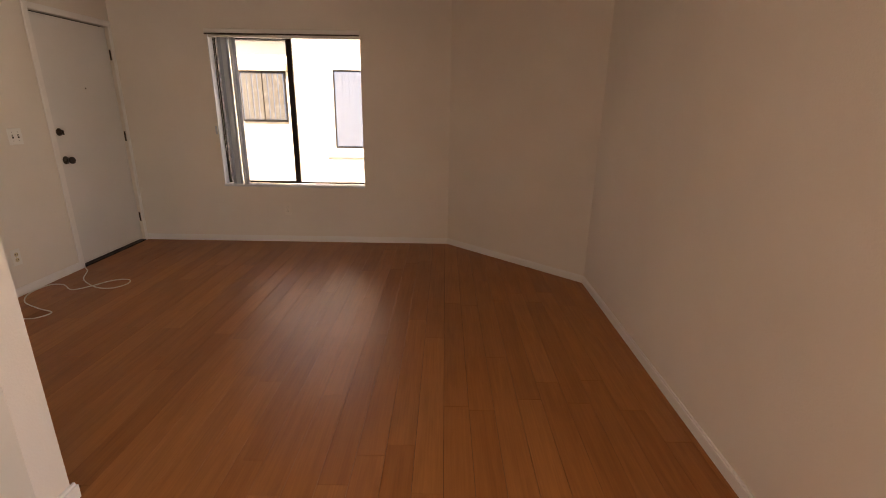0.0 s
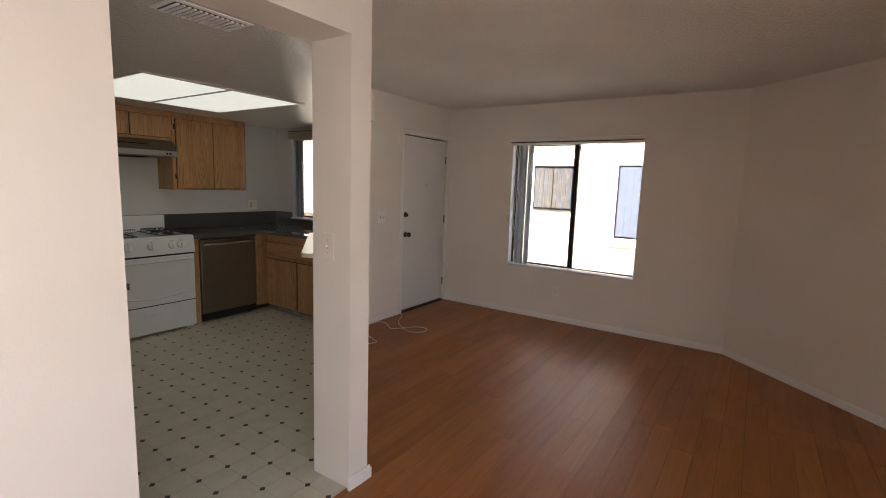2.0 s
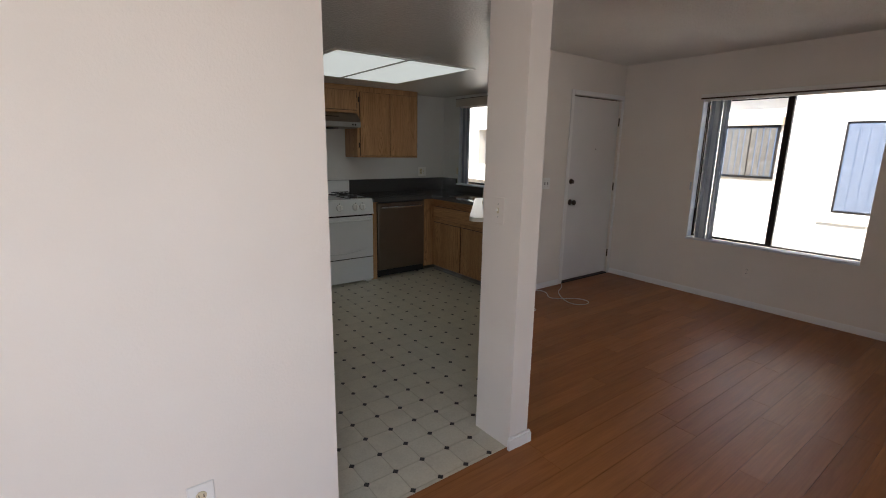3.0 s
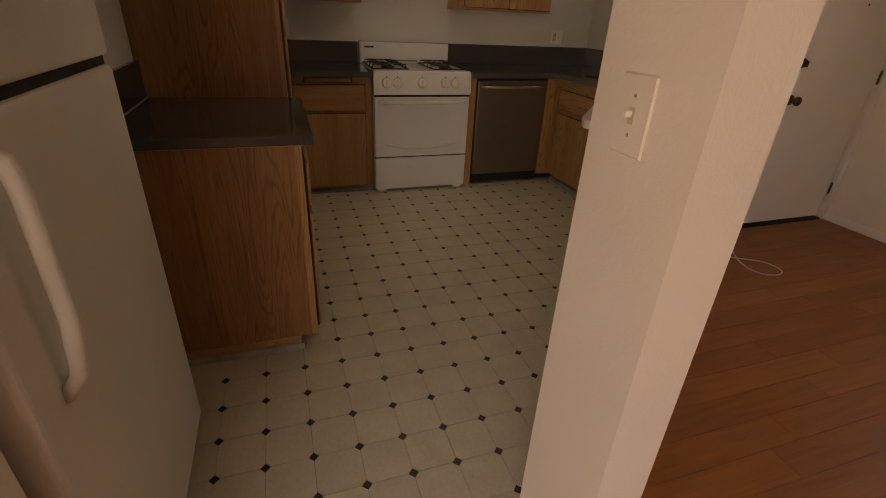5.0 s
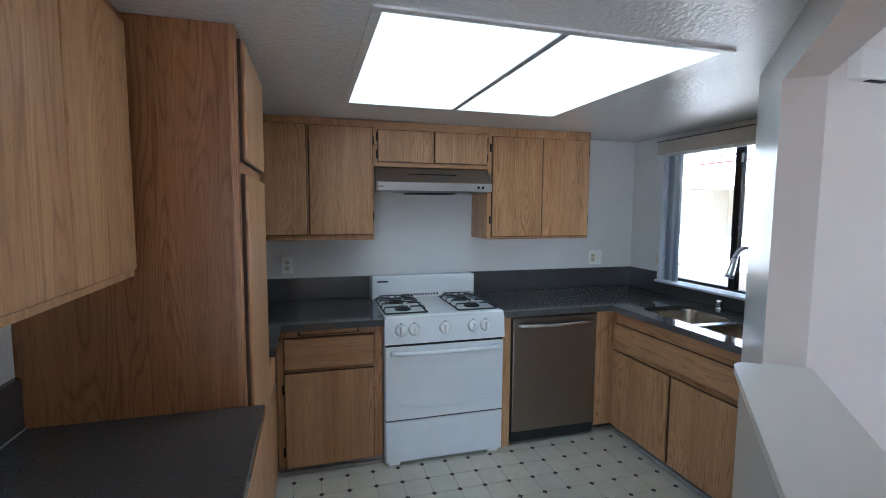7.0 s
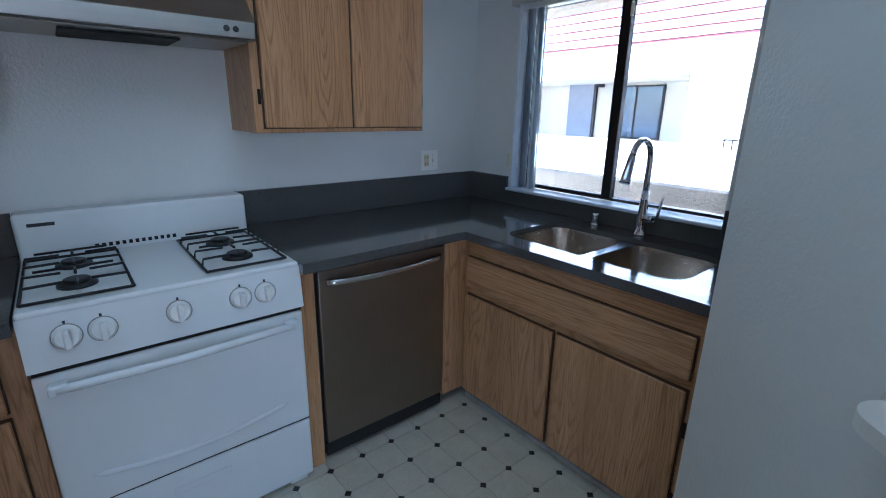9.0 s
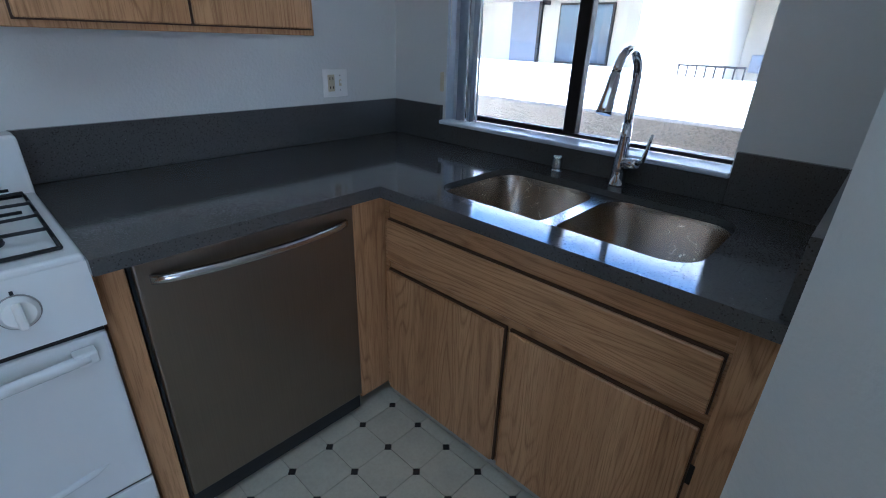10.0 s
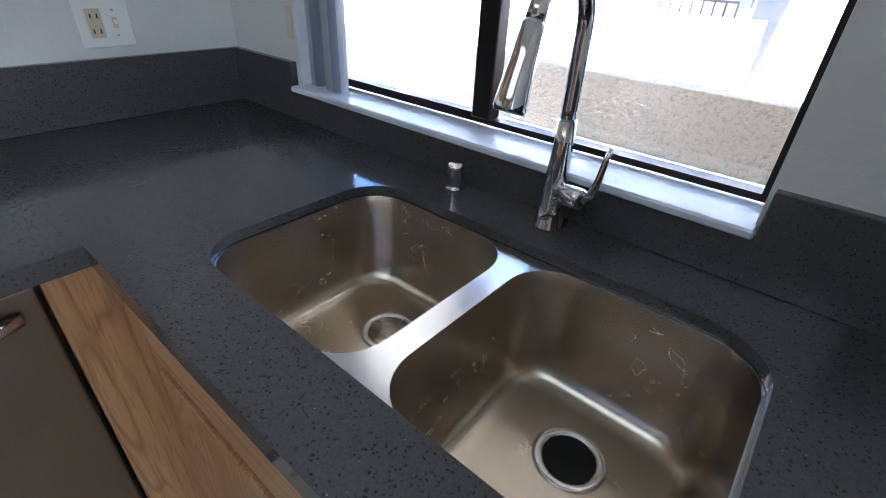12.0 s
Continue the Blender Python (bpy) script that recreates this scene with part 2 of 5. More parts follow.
def vinyl(name, color, rough):
    m, nt, b = nodes_of(name, rough, 0, color, 0.5)
    v = coords(nt, shift=6.0)
    stain = noise_of(nt, v, 6, 5, 0.65)
    fleck = noise_of(nt, v, 90, 3, 0.6)
    c = ramp(nt, stain, [(0.25, tuple(q * 0.86 for q in color)), (0.6, color)])
    c = mixed(nt, 0.4, c, ramp(nt, fleck, [(0.3, (0.8, 0.77, 0.72)), (0.6, (1, 1, 1))]), "MULTIPLY")
    nt.links.new(c, b.inputs["Base Color"])
    bump(nt, b, fleck, 0.1, 0.001)
    return m


VINYL = vinyl("cream_vinyl", (0.70, 0.66, 0.53), 0.30)
VINYL_LINE = vinyl("vinyl_joint", (0.36, 0.31, 0.22), 0.5)
VINYL_BLACK = vinyl("black_vinyl_spot", (0.03, 0.026, 0.024), 0.35)


def glowing(name, color, strength):
    m, nt, b = nodes_of(name, 0.4, 0, (0.85, 0.87, 0.85))
    v = coords(nt)
    vo = node(nt, "ShaderNodeTexVoronoi", Scale=60.0)
    nt.links.new(v, vo.inputs["Vector"])
    b.inputs["Emission Color"].default_value = (*color, 1)
    nt.links.new(ramp(nt, vo.outputs["Distance"], [(0.0, tuple(c * 0.55 for c in color)), (0.5, color)]), b.inputs["Emission Color"])
    b.inputs["Emission Strength"].default_value = strength
    bump(nt, b, vo.outputs["Distance"], 0.5, 0.004)
    return m


DIFFUSER = glowing("light_diffuser", (0.95, 1.0, 0.91), 0.165)


def glass(name, color, rough=0.0):
    m, nt, b = nodes_of(name, rough, 0, color)
    b.inputs["Transmission Weight"].default_value = 1.0
    b.inputs["IOR"].default_value = 1.45
    return m


GLASS = glass("window_glass", (0.98, 0.99, 1.0))
# far blinds: colours darkened for the weaker light that reaches them behind glass
FAR_BLIND = plain("blind_shaded_in_colour", (0.125, 0.145, 0.18), 0.25)
FAR_BLIND_TAN = plain("tan_blind_shaded_in_colour", (0.11, 0.10, 0.085), 0.25)
FAR_GLASS = plain("far_window_glass", (0.10, 0.13, 0.18), 0.08)

# ---- building helpers ----


def box(bm, x0, x1, y0, y1, z0, z1, bevel=0.0, seg=1):
    pts = [(x, y, z) for z in (z0, z1) for y in (y0, y1) for x in (x0, x1)]
    v = [bm.verts.new(p) for p in pts]
    faces = [bm.faces.new([v[i] for i in q]) for q in ((0, 2, 3, 1), (4, 5, 7, 6), (0, 1, 5, 4), (2, 6, 7, 3), (0, 4, 6, 2), (1, 3, 7, 5))]
    if bevel:
        edges = list({e for f in faces for e in f.edges})
        bmesh.ops.bevel(bm, geom=edges, offset=bevel, segments=seg, affect="EDGES", profile=0.5)
    return bm


def prism(bm, pts, z0, z1):
    """An upright block over a plan of points, given counter-clockwise."""
    lo = [bm.verts.new((x, y, z0)) for x, y in pts]
    hi = [bm.verts.new((x, y, z1)) for x, y in pts]
    bm.faces.new(lo[::-1])
    bm.faces.new(hi)
    n = len(pts)
    for i in range(n):
        bm.faces.new((lo[i], lo[(i + 1) % n], hi[(i + 1) % n], hi[i]))
    return bm


def sweep(bm, pts, radius, sides=10, caps=True):
    """A round bar along points; radius may be one number or one a point."""
    pts = [Vector(p) for p in pts]
    n = len(pts)
    radii = radius if isinstance(radius, (list, tuple)) else [radius] * n
    t0 = (pts[1] - pts[0]).normalized()
    up = Vector((0, 0, 1)) if abs(t0.z) < 0.9 else Vector((1, 0, 0))
    side = t0.cross(up).normalized()
    rings = []
    for i, p in enumerate(pts):
        t = (pts[min(i + 1, n - 1)] - pts[max(i - 1, 0)]).normalized()
        side = (side - t * side.dot(t)).normalized()
        other = t.cross(side)
        rings.append([bm.verts.new(p + (side * math.cos(a) + other * math.sin(a)) * radii[i]) for a in [2 * math.pi * k / sides for k in range(sides)]])
    for a, b in zip(rings, rings[1:]):
        for k in range(sides):
            f = bm.faces.new((a[k], a[(k + 1) % sides], b[(k + 1) % sides], b[k]))
            f.smooth = True
    if caps:
        bm.faces.new(rings[0][::-1])
        bm.faces.new(rings[-1])
    return bm


def lathe(bm, origin, axis, profile, sides=24):
    """A turned shape: profile of (distance along the axis, radius)."""
    axis = Vector(axis).normalized()
    o = Vector(origin)
    up = Vector((0, 0, 1)) if abs(axis.z) < 0.9 else Vector((1, 0, 0))
    s = axis.cross(up).normalized()
    q = axis.cross(s)
    rings = [[bm.verts.new(o + axis * d + (s * math.cos(2 * math.pi * k / sides) + q * math.sin(2 * math.pi * k / sides)) * max(r, 0.0002)) for k in range(sides)] for d, r in profile]
    for a, b in zip(rings, rings[1:]):
        for k in range(sides):
            f = bm.faces.new((a[k], a[(k + 1) % sides], b[(k + 1) % sides], b[k]))
            f.smooth = True
    bm.faces.new(rings[0][::-1])
    bm.faces.new(rings[-1])
    return bm


ORIGIN = Vector((0, 0, 0))   # where the run of things being built stands


def linked(name, bm, material):
    bmesh.ops.translate(bm, vec=ORIGIN, verts=bm.verts[:])
    bmesh.ops.recalc_face_normals(bm, faces=bm.faces[:])
    me = bpy.data.meshes.new(name)
    bm.to_mesh(me)
    bm.free()
    me.materials.append(material)
    return new(name, me)


def part(name, bm, material, parent, label=""):
    ob = linked(name, bm, material)
    ob.parent = parent
    ob.matrix_parent_inverse = parent.matrix_world.inverted() if parent.type == "EMPTY" else Matrix.Identity(4)
    if label:
        ob["label"] = label
    return ob


def thing(name, at, label, category, group=""):
    e = new(name)
    e.empty_display_size = 0.05
    at = Vector(at) + ORIGIN
    e.location = at
    e.matrix_world = Matrix.Translation(at)
    return tagged(e, label, category, group)


def structure(name, bm, material, label, category):
    return tagged(linked(name, bm, material), label, category, kind="structure")


def B():
    return bmesh.new()


def bx(*a, **k):
    return box(bmesh.new(), *a, **k)


# ---- plan ----
SX = -0.04            # stove wall
KY = 0.02             # kitchen window wall
CW = -3.40           # wall behind the short counter
DW = 1.885            # front door wall
LY = 1.138            # living room window wall
KC, LC = 2.105, 2.394   # ceilings
PA, PB = Vector((1.742, -0.79)), Vector((3.405, -2.305))   # kitchen face of the slanting wall
ALONG = (PB - PA).normalized()
OUT = Vector((-ALONG.y, ALONG.x))
TH = 0.118


def slant(s, d):
    p = PA + ALONG * s + OUT * d
    return (p.x, p.y)


S1, S2 = 0.489, 1.83   # the pass-through between these stretches
LEDGE = 1.045

# floors below everything
bm = B()
prism(bm, [(-0.2, 0.15), (-0.2, -3.6), (2.55, -3.6), (2.55, -4.2), (3.70, -4.2), (3.70, -2.30), (3.45, -2.27), (1.87, -0.75), (1.87, 0.15)], -0.15, -0.006)
kitchen_floor = structure("floor_kitchen", bm, VINYL_LINE, "cream vinyl kitchen floor with thin brown joints", "floor")
bm = B()
prism(bm, [(1.87, 1.3), (1.87, -0.75), (3.43, -2.22), (3.64, -2.30), (3.64, -5.8), (6.4, -5.8), (6.4, 1.3)], -0.15, -0.004)
living_floor = structure("floor_living", bm, GAP, "orange-brown laminate floor with dark joints", "floor")

# stove wall, kitchen window wall with its opening, short counter wall
structure("wall_stove", bx(SX - 0.15, SX, CW - 0.12, KY + 0.15, -0.15, 2.7), KITCHEN_WALL, "off-white glossy painted wall behind the stove", "wall")
KW0, KW1, KZ0, KZ1 = 0.292, 1.457, 1.00, 2.0
bm = B()
box(bm, SX, KW0, KY, KY + 0.15, -0.15, 2.7)
box(bm, KW1, 1.742, KY, KY + 0.15, -0.15, 2.7)
box(bm, KW0, KW1, KY, KY + 0.15, -0.15, KZ0)
box(bm, KW0, KW1, KY, KY + 0.15, KZ1, 2.7)
structure("wall_kitchen_window", bm, KITCHEN_WALL, "off-white glossy painted wall around the kitchen window", "wall")
structure("wall_counter", bx(SX, 2.63, CW - 0.12, CW, -0.15, 2.7), KITCHEN_WALL, "off-white painted wall above the short counter", "wall")
bm = B()
box(bm, 2.51, 2.63, -4.15, CW - 0.12, -0.15, 2.7)
box(bm, 2.51, 3.56, -4.27, -4.15, -0.15, 2.7)
structure("wall_fridge_recess", bm, KITCHEN_WALL, "off-white painted recess around the refrigerator", "wall")

# front door wall with the door's opening
DY0, DY1, DZ = 0.243, 1.103, 2.022
bm = B()
d0 = 1.742
prism(bm, [(d0, KY), (d0, PA.y), (DW, PA.y + 0.0), (DW, KY)], -0.15, 2.7)
box(bm, d0, DW, KY, DY0, -0.15, 2.7)
box(bm, d0, DW, DY1, LY + 0.15, -0.15, 2.7)
box(bm, d0, DW, DY0, DY1, DZ, 2.7)
structure("wall_front_door", bm, WALL, "off-white painted wall around the front door", "wall")

# slanting wall with pass-through, half wall and header
bm = B()
prism(bm, [slant(0, 0), slant(S1, 0), slant(S1, TH), (DW - 0.004, PA.y + 0.02), (PA.x + 0.02, PA.y + 0.02)], -0.15, 2.7)
prism(bm, [slant(S1, 0), slant(S2, 0), slant(S2, TH), slant(S1, TH)], -0.15, LEDGE - 0.025)
prism(bm, [slant(S1, 0), slant(S2, 0), slant(S2, TH), slant(S1, TH)], 1.972, 2.7)
pe = slant(2.13, TH)
prism(bm, [slant(S2, 0), (PB.x, PB.y), (3.652, -2.302), (3.656, -2.182), pe, slant(S2, TH)], -0.15, 2.7)
pw = structure("wall_pass_through", bm, KITCHEN_WALL, "slanting off-white wall with a pass-through and post", "wall")
pw.data.materials.append(WALL)
for poly in pw.data.polygons:
    poly.material_index = 0 if poly.normal.x * OUT.x + poly.normal.y * OUT.y < -0.8 else 1


# partition beside the kitchen entry, header over the entry
structure("wall_partition", bx(3.56, 3.681, -5.7, -3.213, -0.15, 2.7), WALL, "off-white painted partition wall beside the kitchen entry", "wall")
structure("header_entry", bx(3.40, 3.6525, -3.213, -2.303, 2.096, 2.7), WALL, "off-white painted header over the kitchen entry", "wall")

# living room: window wall with opening, slanting corner, long wall with patio opening, back wall
LW0, LW1, LZ0, LZ1 = 2.765, 4.176, 0.582, 1.985
C1, C2, C3 = (5.02, LY), (6.135, 0.062), (6.055, -5.7)
bm = B()
box(bm, DW, LW0, LY, LY + 0.15, -0.15, 2.7)
box(bm, LW1, 5.09, LY, LY + 0.15, -0.15, 2.7)
box(bm, LW0, LW1, LY, LY + 0.15, -0.15, LZ0)
box(bm, LW0, LW1, LY, LY + 0.15, LZ1, 2.7)
structure("wall_living_window", bm, WALL, "beige painted living room wall around the window", "wall")
bm = B()
prism(bm, [C1, C2, (C2[0] + 0.15, C2[1] + 0.05), (C1[0] + 0.06, C1[1] + 0.15)], -0.15, 2.7)
structure("wall_slanting_corner", bm, WALL, "beige painted slanting corner wall", "wall")


def east(y, d=0.0):
    f = (y - C2[1]) / (C3[1] - C2[1])
    return (C2[0] + (C3[0] - C2[0]) * f + d, y)


PY0, PY1, PZ1 = -5.2, -3.45, 2.05
bm = B()
prism(bm, [C2, east(PY1), east(PY1, 0.15), (C2[0] + 0.15, C2[1] + 0.05)], -0.15, 2.7)
prism(bm, [east(PY0), east(-5.7), east(-5.7, 0.15), east(PY0, 0.15)], -0.15, 2.7)
prism(bm, [east(PY1), east(PY0), east(PY0, 0.15), east(PY1, 0.15)], PZ1, 2.7)
structure("wall_east", bm, WALL, "beige painted long living room wall", "wall")
structure("wall_back", bx(3.56, 6.4, -5.85, -5.7, -0.15, 2.7), WALL, "beige painted back wall of the living room", "wall")

# ceilings
bm = B()
prism(bm, [(SX, KY), (SX, CW), (2.63, CW), (2.63, -4.15), (3.56, -4.15), (3.56, -3.213), (3.40, -3.213), (3.40, -2.29), slant(2.19, 0.03), slant(0, 0.03), (1.742, -0.77), (1.742, KY)], KC, KC + 0.06)
LX0, LX1, LYA, LYB = 0.758, 1.935, -2.378, -1.192
ceiling_kitchen = structure("ceiling_kitchen", bm, CEILING_GLOSS, "off-white glossy textured kitchen ceiling", "ceiling")
bm = B()
prism(bm, [(1.742, LY + 0.1), (1.742, -0.75), slant(0.0, 0.06), (3.40, -2.22), (3.40, -3.213), (3.56, -3.213), (3.56, -5.7), (6.25, -5.7), (6.25, 0.1), (5.1, LY + 0.1)], LC, LC + 0.08)
structure("ceiling_living", bm, CEILING_POPCORN, "off-white popcorn-textured living room ceiling", "ceiling")

# roof over both, with an eave above the outside walkway
bm = B()
prism(bm, [(-4.5, 1.55), (-4.5, -6.2), (6.5, -6.2), (6.5, 0.2), (5.2, 1.32), (1.78, 1.32), (1.78, 1.55)], 2.72, 2.9)
structure("roof", bm, STUCCO, "flat building roof", "roof")

# baseboards
def board(name, p, q, inward, parent=None):
    p, q = Vector(p), Vector(q)
    n = Vector((-(q - p).y, (q - p).x)).normalized() * inward
    bm = B()
    a, b_, c, d = p, q, q + n * 0.012, p + n * 0.012
    pts = [tuple(a), tuple(b_), tuple(c), tuple(d)]
    if inward < 0:
        pts = pts[::-1]
    prism(bm, pts, 0.0, 0.052)
    e2 = [tuple(a), tuple(b_), tuple(q + n * 0.007), tuple(p + n * 0.007)]
    if inward < 0:
        e2 = e2[::-1]
    prism(bm, e2, 0.052, 0.062)
    return structure(name, bm, TRIM, "white painted wooden baseboard", "baseboard")


board("baseboard_window", (DW, LY), C1, -1)
board("baseboard_corner", C1, C2, -1)
board("baseboard_east", C2, east(PY1), -1)
board("baseboard_door", (DW, -0.74), (DW, 0.195), -1)
board("baseboard_partition", (3.681, -3.22), (3.681, -5.7), 1)
board("baseboard_pass", slant(0.0, TH + 0.002), slant(2.12, TH + 0.002), 1)
bm = B()
prism(bm, [(3.6535, -2.316), (3.669, -2.318), (3.674, -2.168), (3.6575, -2.168)], 0.0, 0.055)
prism(bm, [(3.6535, -2.311), (3.662, -2.313), (3.667, -2.171), (3.6575, -2.171)], 0.055, 0.066)
structure("baseboard_post", bm, TRIM, "white painted baseboard wrapping the post", "baseboard")

# ---- front door ----
door = tagged(thing("door_front", (DW - 0.03, 0.7, 0), "closed flush off-white painted front door", "door"), kind="structure")
part("door_panel", bx(DW - 0.065, DW - 0.022, DY0 + 0.018, DY1 - 0.012, 0.022, DZ - 0.014, 0.003), DOOR_PAINT, door)
bm = B()
box(bm, DW - 0.09, DW - 0.066, DY0, DY1, 0.0, DZ)
part("door_stop", bm, GAP, door)
bm = B()
box(bm, DW, DW + 0.014, DY0 - 0.045, DY0 + 0.004, 0.0, DZ + 0.045, 0.004)
box(bm, DW, DW + 0.014, DY0 + 0.0045, LY - 0.003, DZ - 0.004, DZ + 0.045, 0.004)
box(bm, DW, DW + 0.012, DY1 - 0.004, LY - 0.003, 0.0, DZ - 0.0045, 0.003)
part("casing", bm, TRIM, door, "off-white painted door casing")
part("threshold", bx(DW - 0.07, DW + 0.01, DY0 + 0.005, DY1 - 0.005, -0.003, 0.012, 0.003), BRONZE, door, "dark metal threshold")
lk = part("deadbolt", lathe(B(), (DW - 0.022, 0.323, 1.129), (1, 0, 0), [(0, 0.030), (0.006, 0.030), (0.012, 0.022), (0.024, 0.020), (0.026, 0.012)]), KNOB_METAL, door, "dark aged brass deadbolt")
part("thumb_turn", bx(DW + 0.004, DW + 0.018, 0.318, 0.328, 1.108, 1.144, 0.003), KNOB_METAL, lk)
kb = part("door_knob", lathe(B(), (DW - 0.022, 0.330, 0.904), (1, 0, 0), [(0, 0.033), (0.007, 0.031), (0.011, 0.014), (0.032, 0.012), (0.038, 0.022), (0.05, 0.029), (0.062, 0.027), (0.07, 0.015)]), KNOB_METAL, door, "dark round aged brass door knob")
part("peephole", lathe(B(), (DW - 0.022, 0.71, 1.474), (1, 0, 0), [(0, 0.007), (0.003, 0.007), (0.004, 0.004)], 12), KNOB_METAL, door)
for z in (0.25, 1.05, 1.78):
    part("hinge", sweep(B(), [(DW - 0.012, DY1 - 0.008, z - 0.045), (DW - 0.012, DY1 - 0.008, z + 0.045)], 0.007, 8), KNOB_METAL, door)


# ---- wall plates ----
def plate(name, at, right, up, normal, w, h, label, category, switches=0, sockets=0, gfci=False, body=PLASTIC):
    """A cover plate on a wall; right, up and normal span it."""
    R, U, N = Vector(right).normalized(), Vector(up), Vector(normal).normalized()
    m = Matrix((R.to_4d(), U.to_4d(), N.to_4d(), (0, 0, 0, 1))).transposed()
    for i in range(3):
        m[3][i] = 0
    m[0][3], m[1][3], m[2][3] = at
    m[3][3] = 1
    t = new(name)
    t.empty_display_size = 0.03
    t.matrix_world = m
    t.location = at
    t.rotation_euler = m.to_euler()
    tagged(t, label, category)

    def piece(nm, bm, mat, lab=""):
        ob = linked(nm, bm, mat)
        ob.parent = t
        if lab:
            ob["label"] = lab
        return ob
    piece("cover", bx(-w / 2, w / 2, -h / 2, h / 2, 0, 0.006, 0.003), body)
    spots = switches + sockets + (1 if gfci else 0)
    for i in range(spots):
        x = (i - (spots - 1) / 2) * 0.046
        if gfci and i == 0:
            piece("receptacle", bx(x - 0.017, x + 0.017, -0.034, 0.034, 0.0065, 0.009, 0.001), IVORY, "ivory ground-fault receptacle")
            for s in (-0.018, 0.018):
                piece("slot", bx(x - 0.009, x - 0.006, s - 0.006, s + 0.005, 0.0092, 0.0102), GAP)
                piece("slot", bx(x + 0.006, x + 0.009, s - 0.006, s + 0.005, 0.0092, 0.0102), GAP)
        elif i < switches + (1 if gfci else 0):
            piece("toggle_slot", bx(x - 0.006, x + 0.006, -0.013, 0.013, 0.0062, 0.0072), IVORY if gfci or body is WALL else GAP)
            bm = B()
            box(bm, x - 0.0045, x + 0.0045, -0.002, 0.009, 0.0075, 0.020, 0.002)
            piece("toggle", bm, PLASTIC)
            for s in (-0.03, 0.03):
                piece("screw", lathe(B(), (x, s, 0.006), (0, 0, 1), [(0, 0.003), (0.0012, 0.0025)], 10), CAULK)
        else:
            for s in (-0.02, 0.02):
                piece("receptacle", lathe(B(), (x, s, 0.0062), (0, 0, 1), [(0, 0.0155), (0.002, 0.0150)], 16), body if body is WALL else IVORY)
                piece("slot", bx(x - 0.008, x - 0.0055, s - 0.004, s + 0.006, 0.0084, 0.0094), GAP)
                piece("slot", bx(x + 0.0055, x + 0.008, s - 0.004, s + 0.006, 0.0084, 0.0094), GAP)
            piece("screw", lathe(B(), (x, 0, 0.006), (0, 0, 1), [(0, 0.003), (0.0012, 0.0025)], 10), CAULK)
    return t


plate("light_switch", (DW + 0.001, -0.106, 1.122), (0, 1, 0), (0, 0, 1), (1, 0, 0), 0.115, 0.115, "white double light switch on the wall beside the front door", "light switch", switches=2)
plate("outlet", (DW + 0.001, -0.34, 0.285), (0, 1, 0), (0, 0, 1), (1, 0, 0), 0.075, 0.12, "white wall outlet low beside the front door", "outlet", sockets=1)
plate("outlet", (3.38, LY - 0.001, 0.343), (1, 0, 0), (0, 0, 1), (0, -1, 0), 0.075, 0.12, "white outlet below the living room window", "outlet", sockets=1, body=WALL)
plate("light_switch", (3.512, -2.3045, 1.175), (1, 0.0112, 0), (0, 0, 1), (0.0112, -1, 0), 0.078, 0.125, "beige painted-over toggle switch on the post", "light switch", switches=1, body=WALL)
plate("outlet", (3.682, -3.651, 0.40), (0, 1, 0), (0, 0, 1), (1, 0, 0), 0.075, 0.12, "white outlet low on the partition wall", "outlet", sockets=1)
plate("outlet", (SX + 0.001, -0.33, 1.155), (0, 1, 0), (0, 0, 1), (1, 0, 0), 0.125, 0.115, "white plate with ivory outlet and switch above the backsplash", "outlet", switches=1, gfci=True)
plate("outlet", (SX + 0.001, -2.741, 1.155), (0, 1, 0), (0, 0, 1), (1, 0, 0), 0.075, 0.118, "white outlet above the backsplash beside the pantry", "outlet", sockets=1)
plate("outlet", (2.316, CW + 0.001, 1.138), (-1, 0, 0), (0, 0, 1), (0, 1, 0), 0.075, 0.12, "white outlet above the short counter", "outlet", sockets=1)
kp = slant(1.97, -0.001)
plate("outlet", (kp[0], kp[1], 1.19), (ALONG.x, ALONG.y, 0), (0, 0, 1), (-OUT.x, -OUT.y, 0), 0.075, 0.12, "white outlet plate on the kitchen side of the post", "outlet", sockets=1)

chime = thing("door_chime", (DW, -0.45, 2.072), "white plastic door chime box high on the wall", "door chime")
part("case", bx(DW, DW + 0.055, -0.52, -0.29, 2.072, 2.19, 0.008, 2), PLASTIC, chime)
part("slot", bx(DW + 0.02, DW + 0.045, -0.45, -0.35, 2.0675, 2.0705), GAP, chime)

# ---- pass-through ledge ----
bm = B()


def rounded_plan(s0, s1, d0, d1, r, corners):
    """Plan of a board along the slanting wall, with chosen corners rounded."""
    pts = []
    for (s, d, cs, cd, name) in ((s0, d0, 1, 1, 0), (s1, d0, -1, 1, 1), (s1, d1, -1, -1, 2), (s0, d1, 1, -1, 3)):
        if name in corners:
            base = {0: 180, 1: 270, 2: 0, 3: 90}[name]
            for k in range(9):
                a = radians(base + 90 * k / 8)
                pts.append(slant(s + cs * r + r * math.cos(a), d + cd * r + r * math.sin(a)))
        else:
            pts.append(slant(s, d))
    return pts


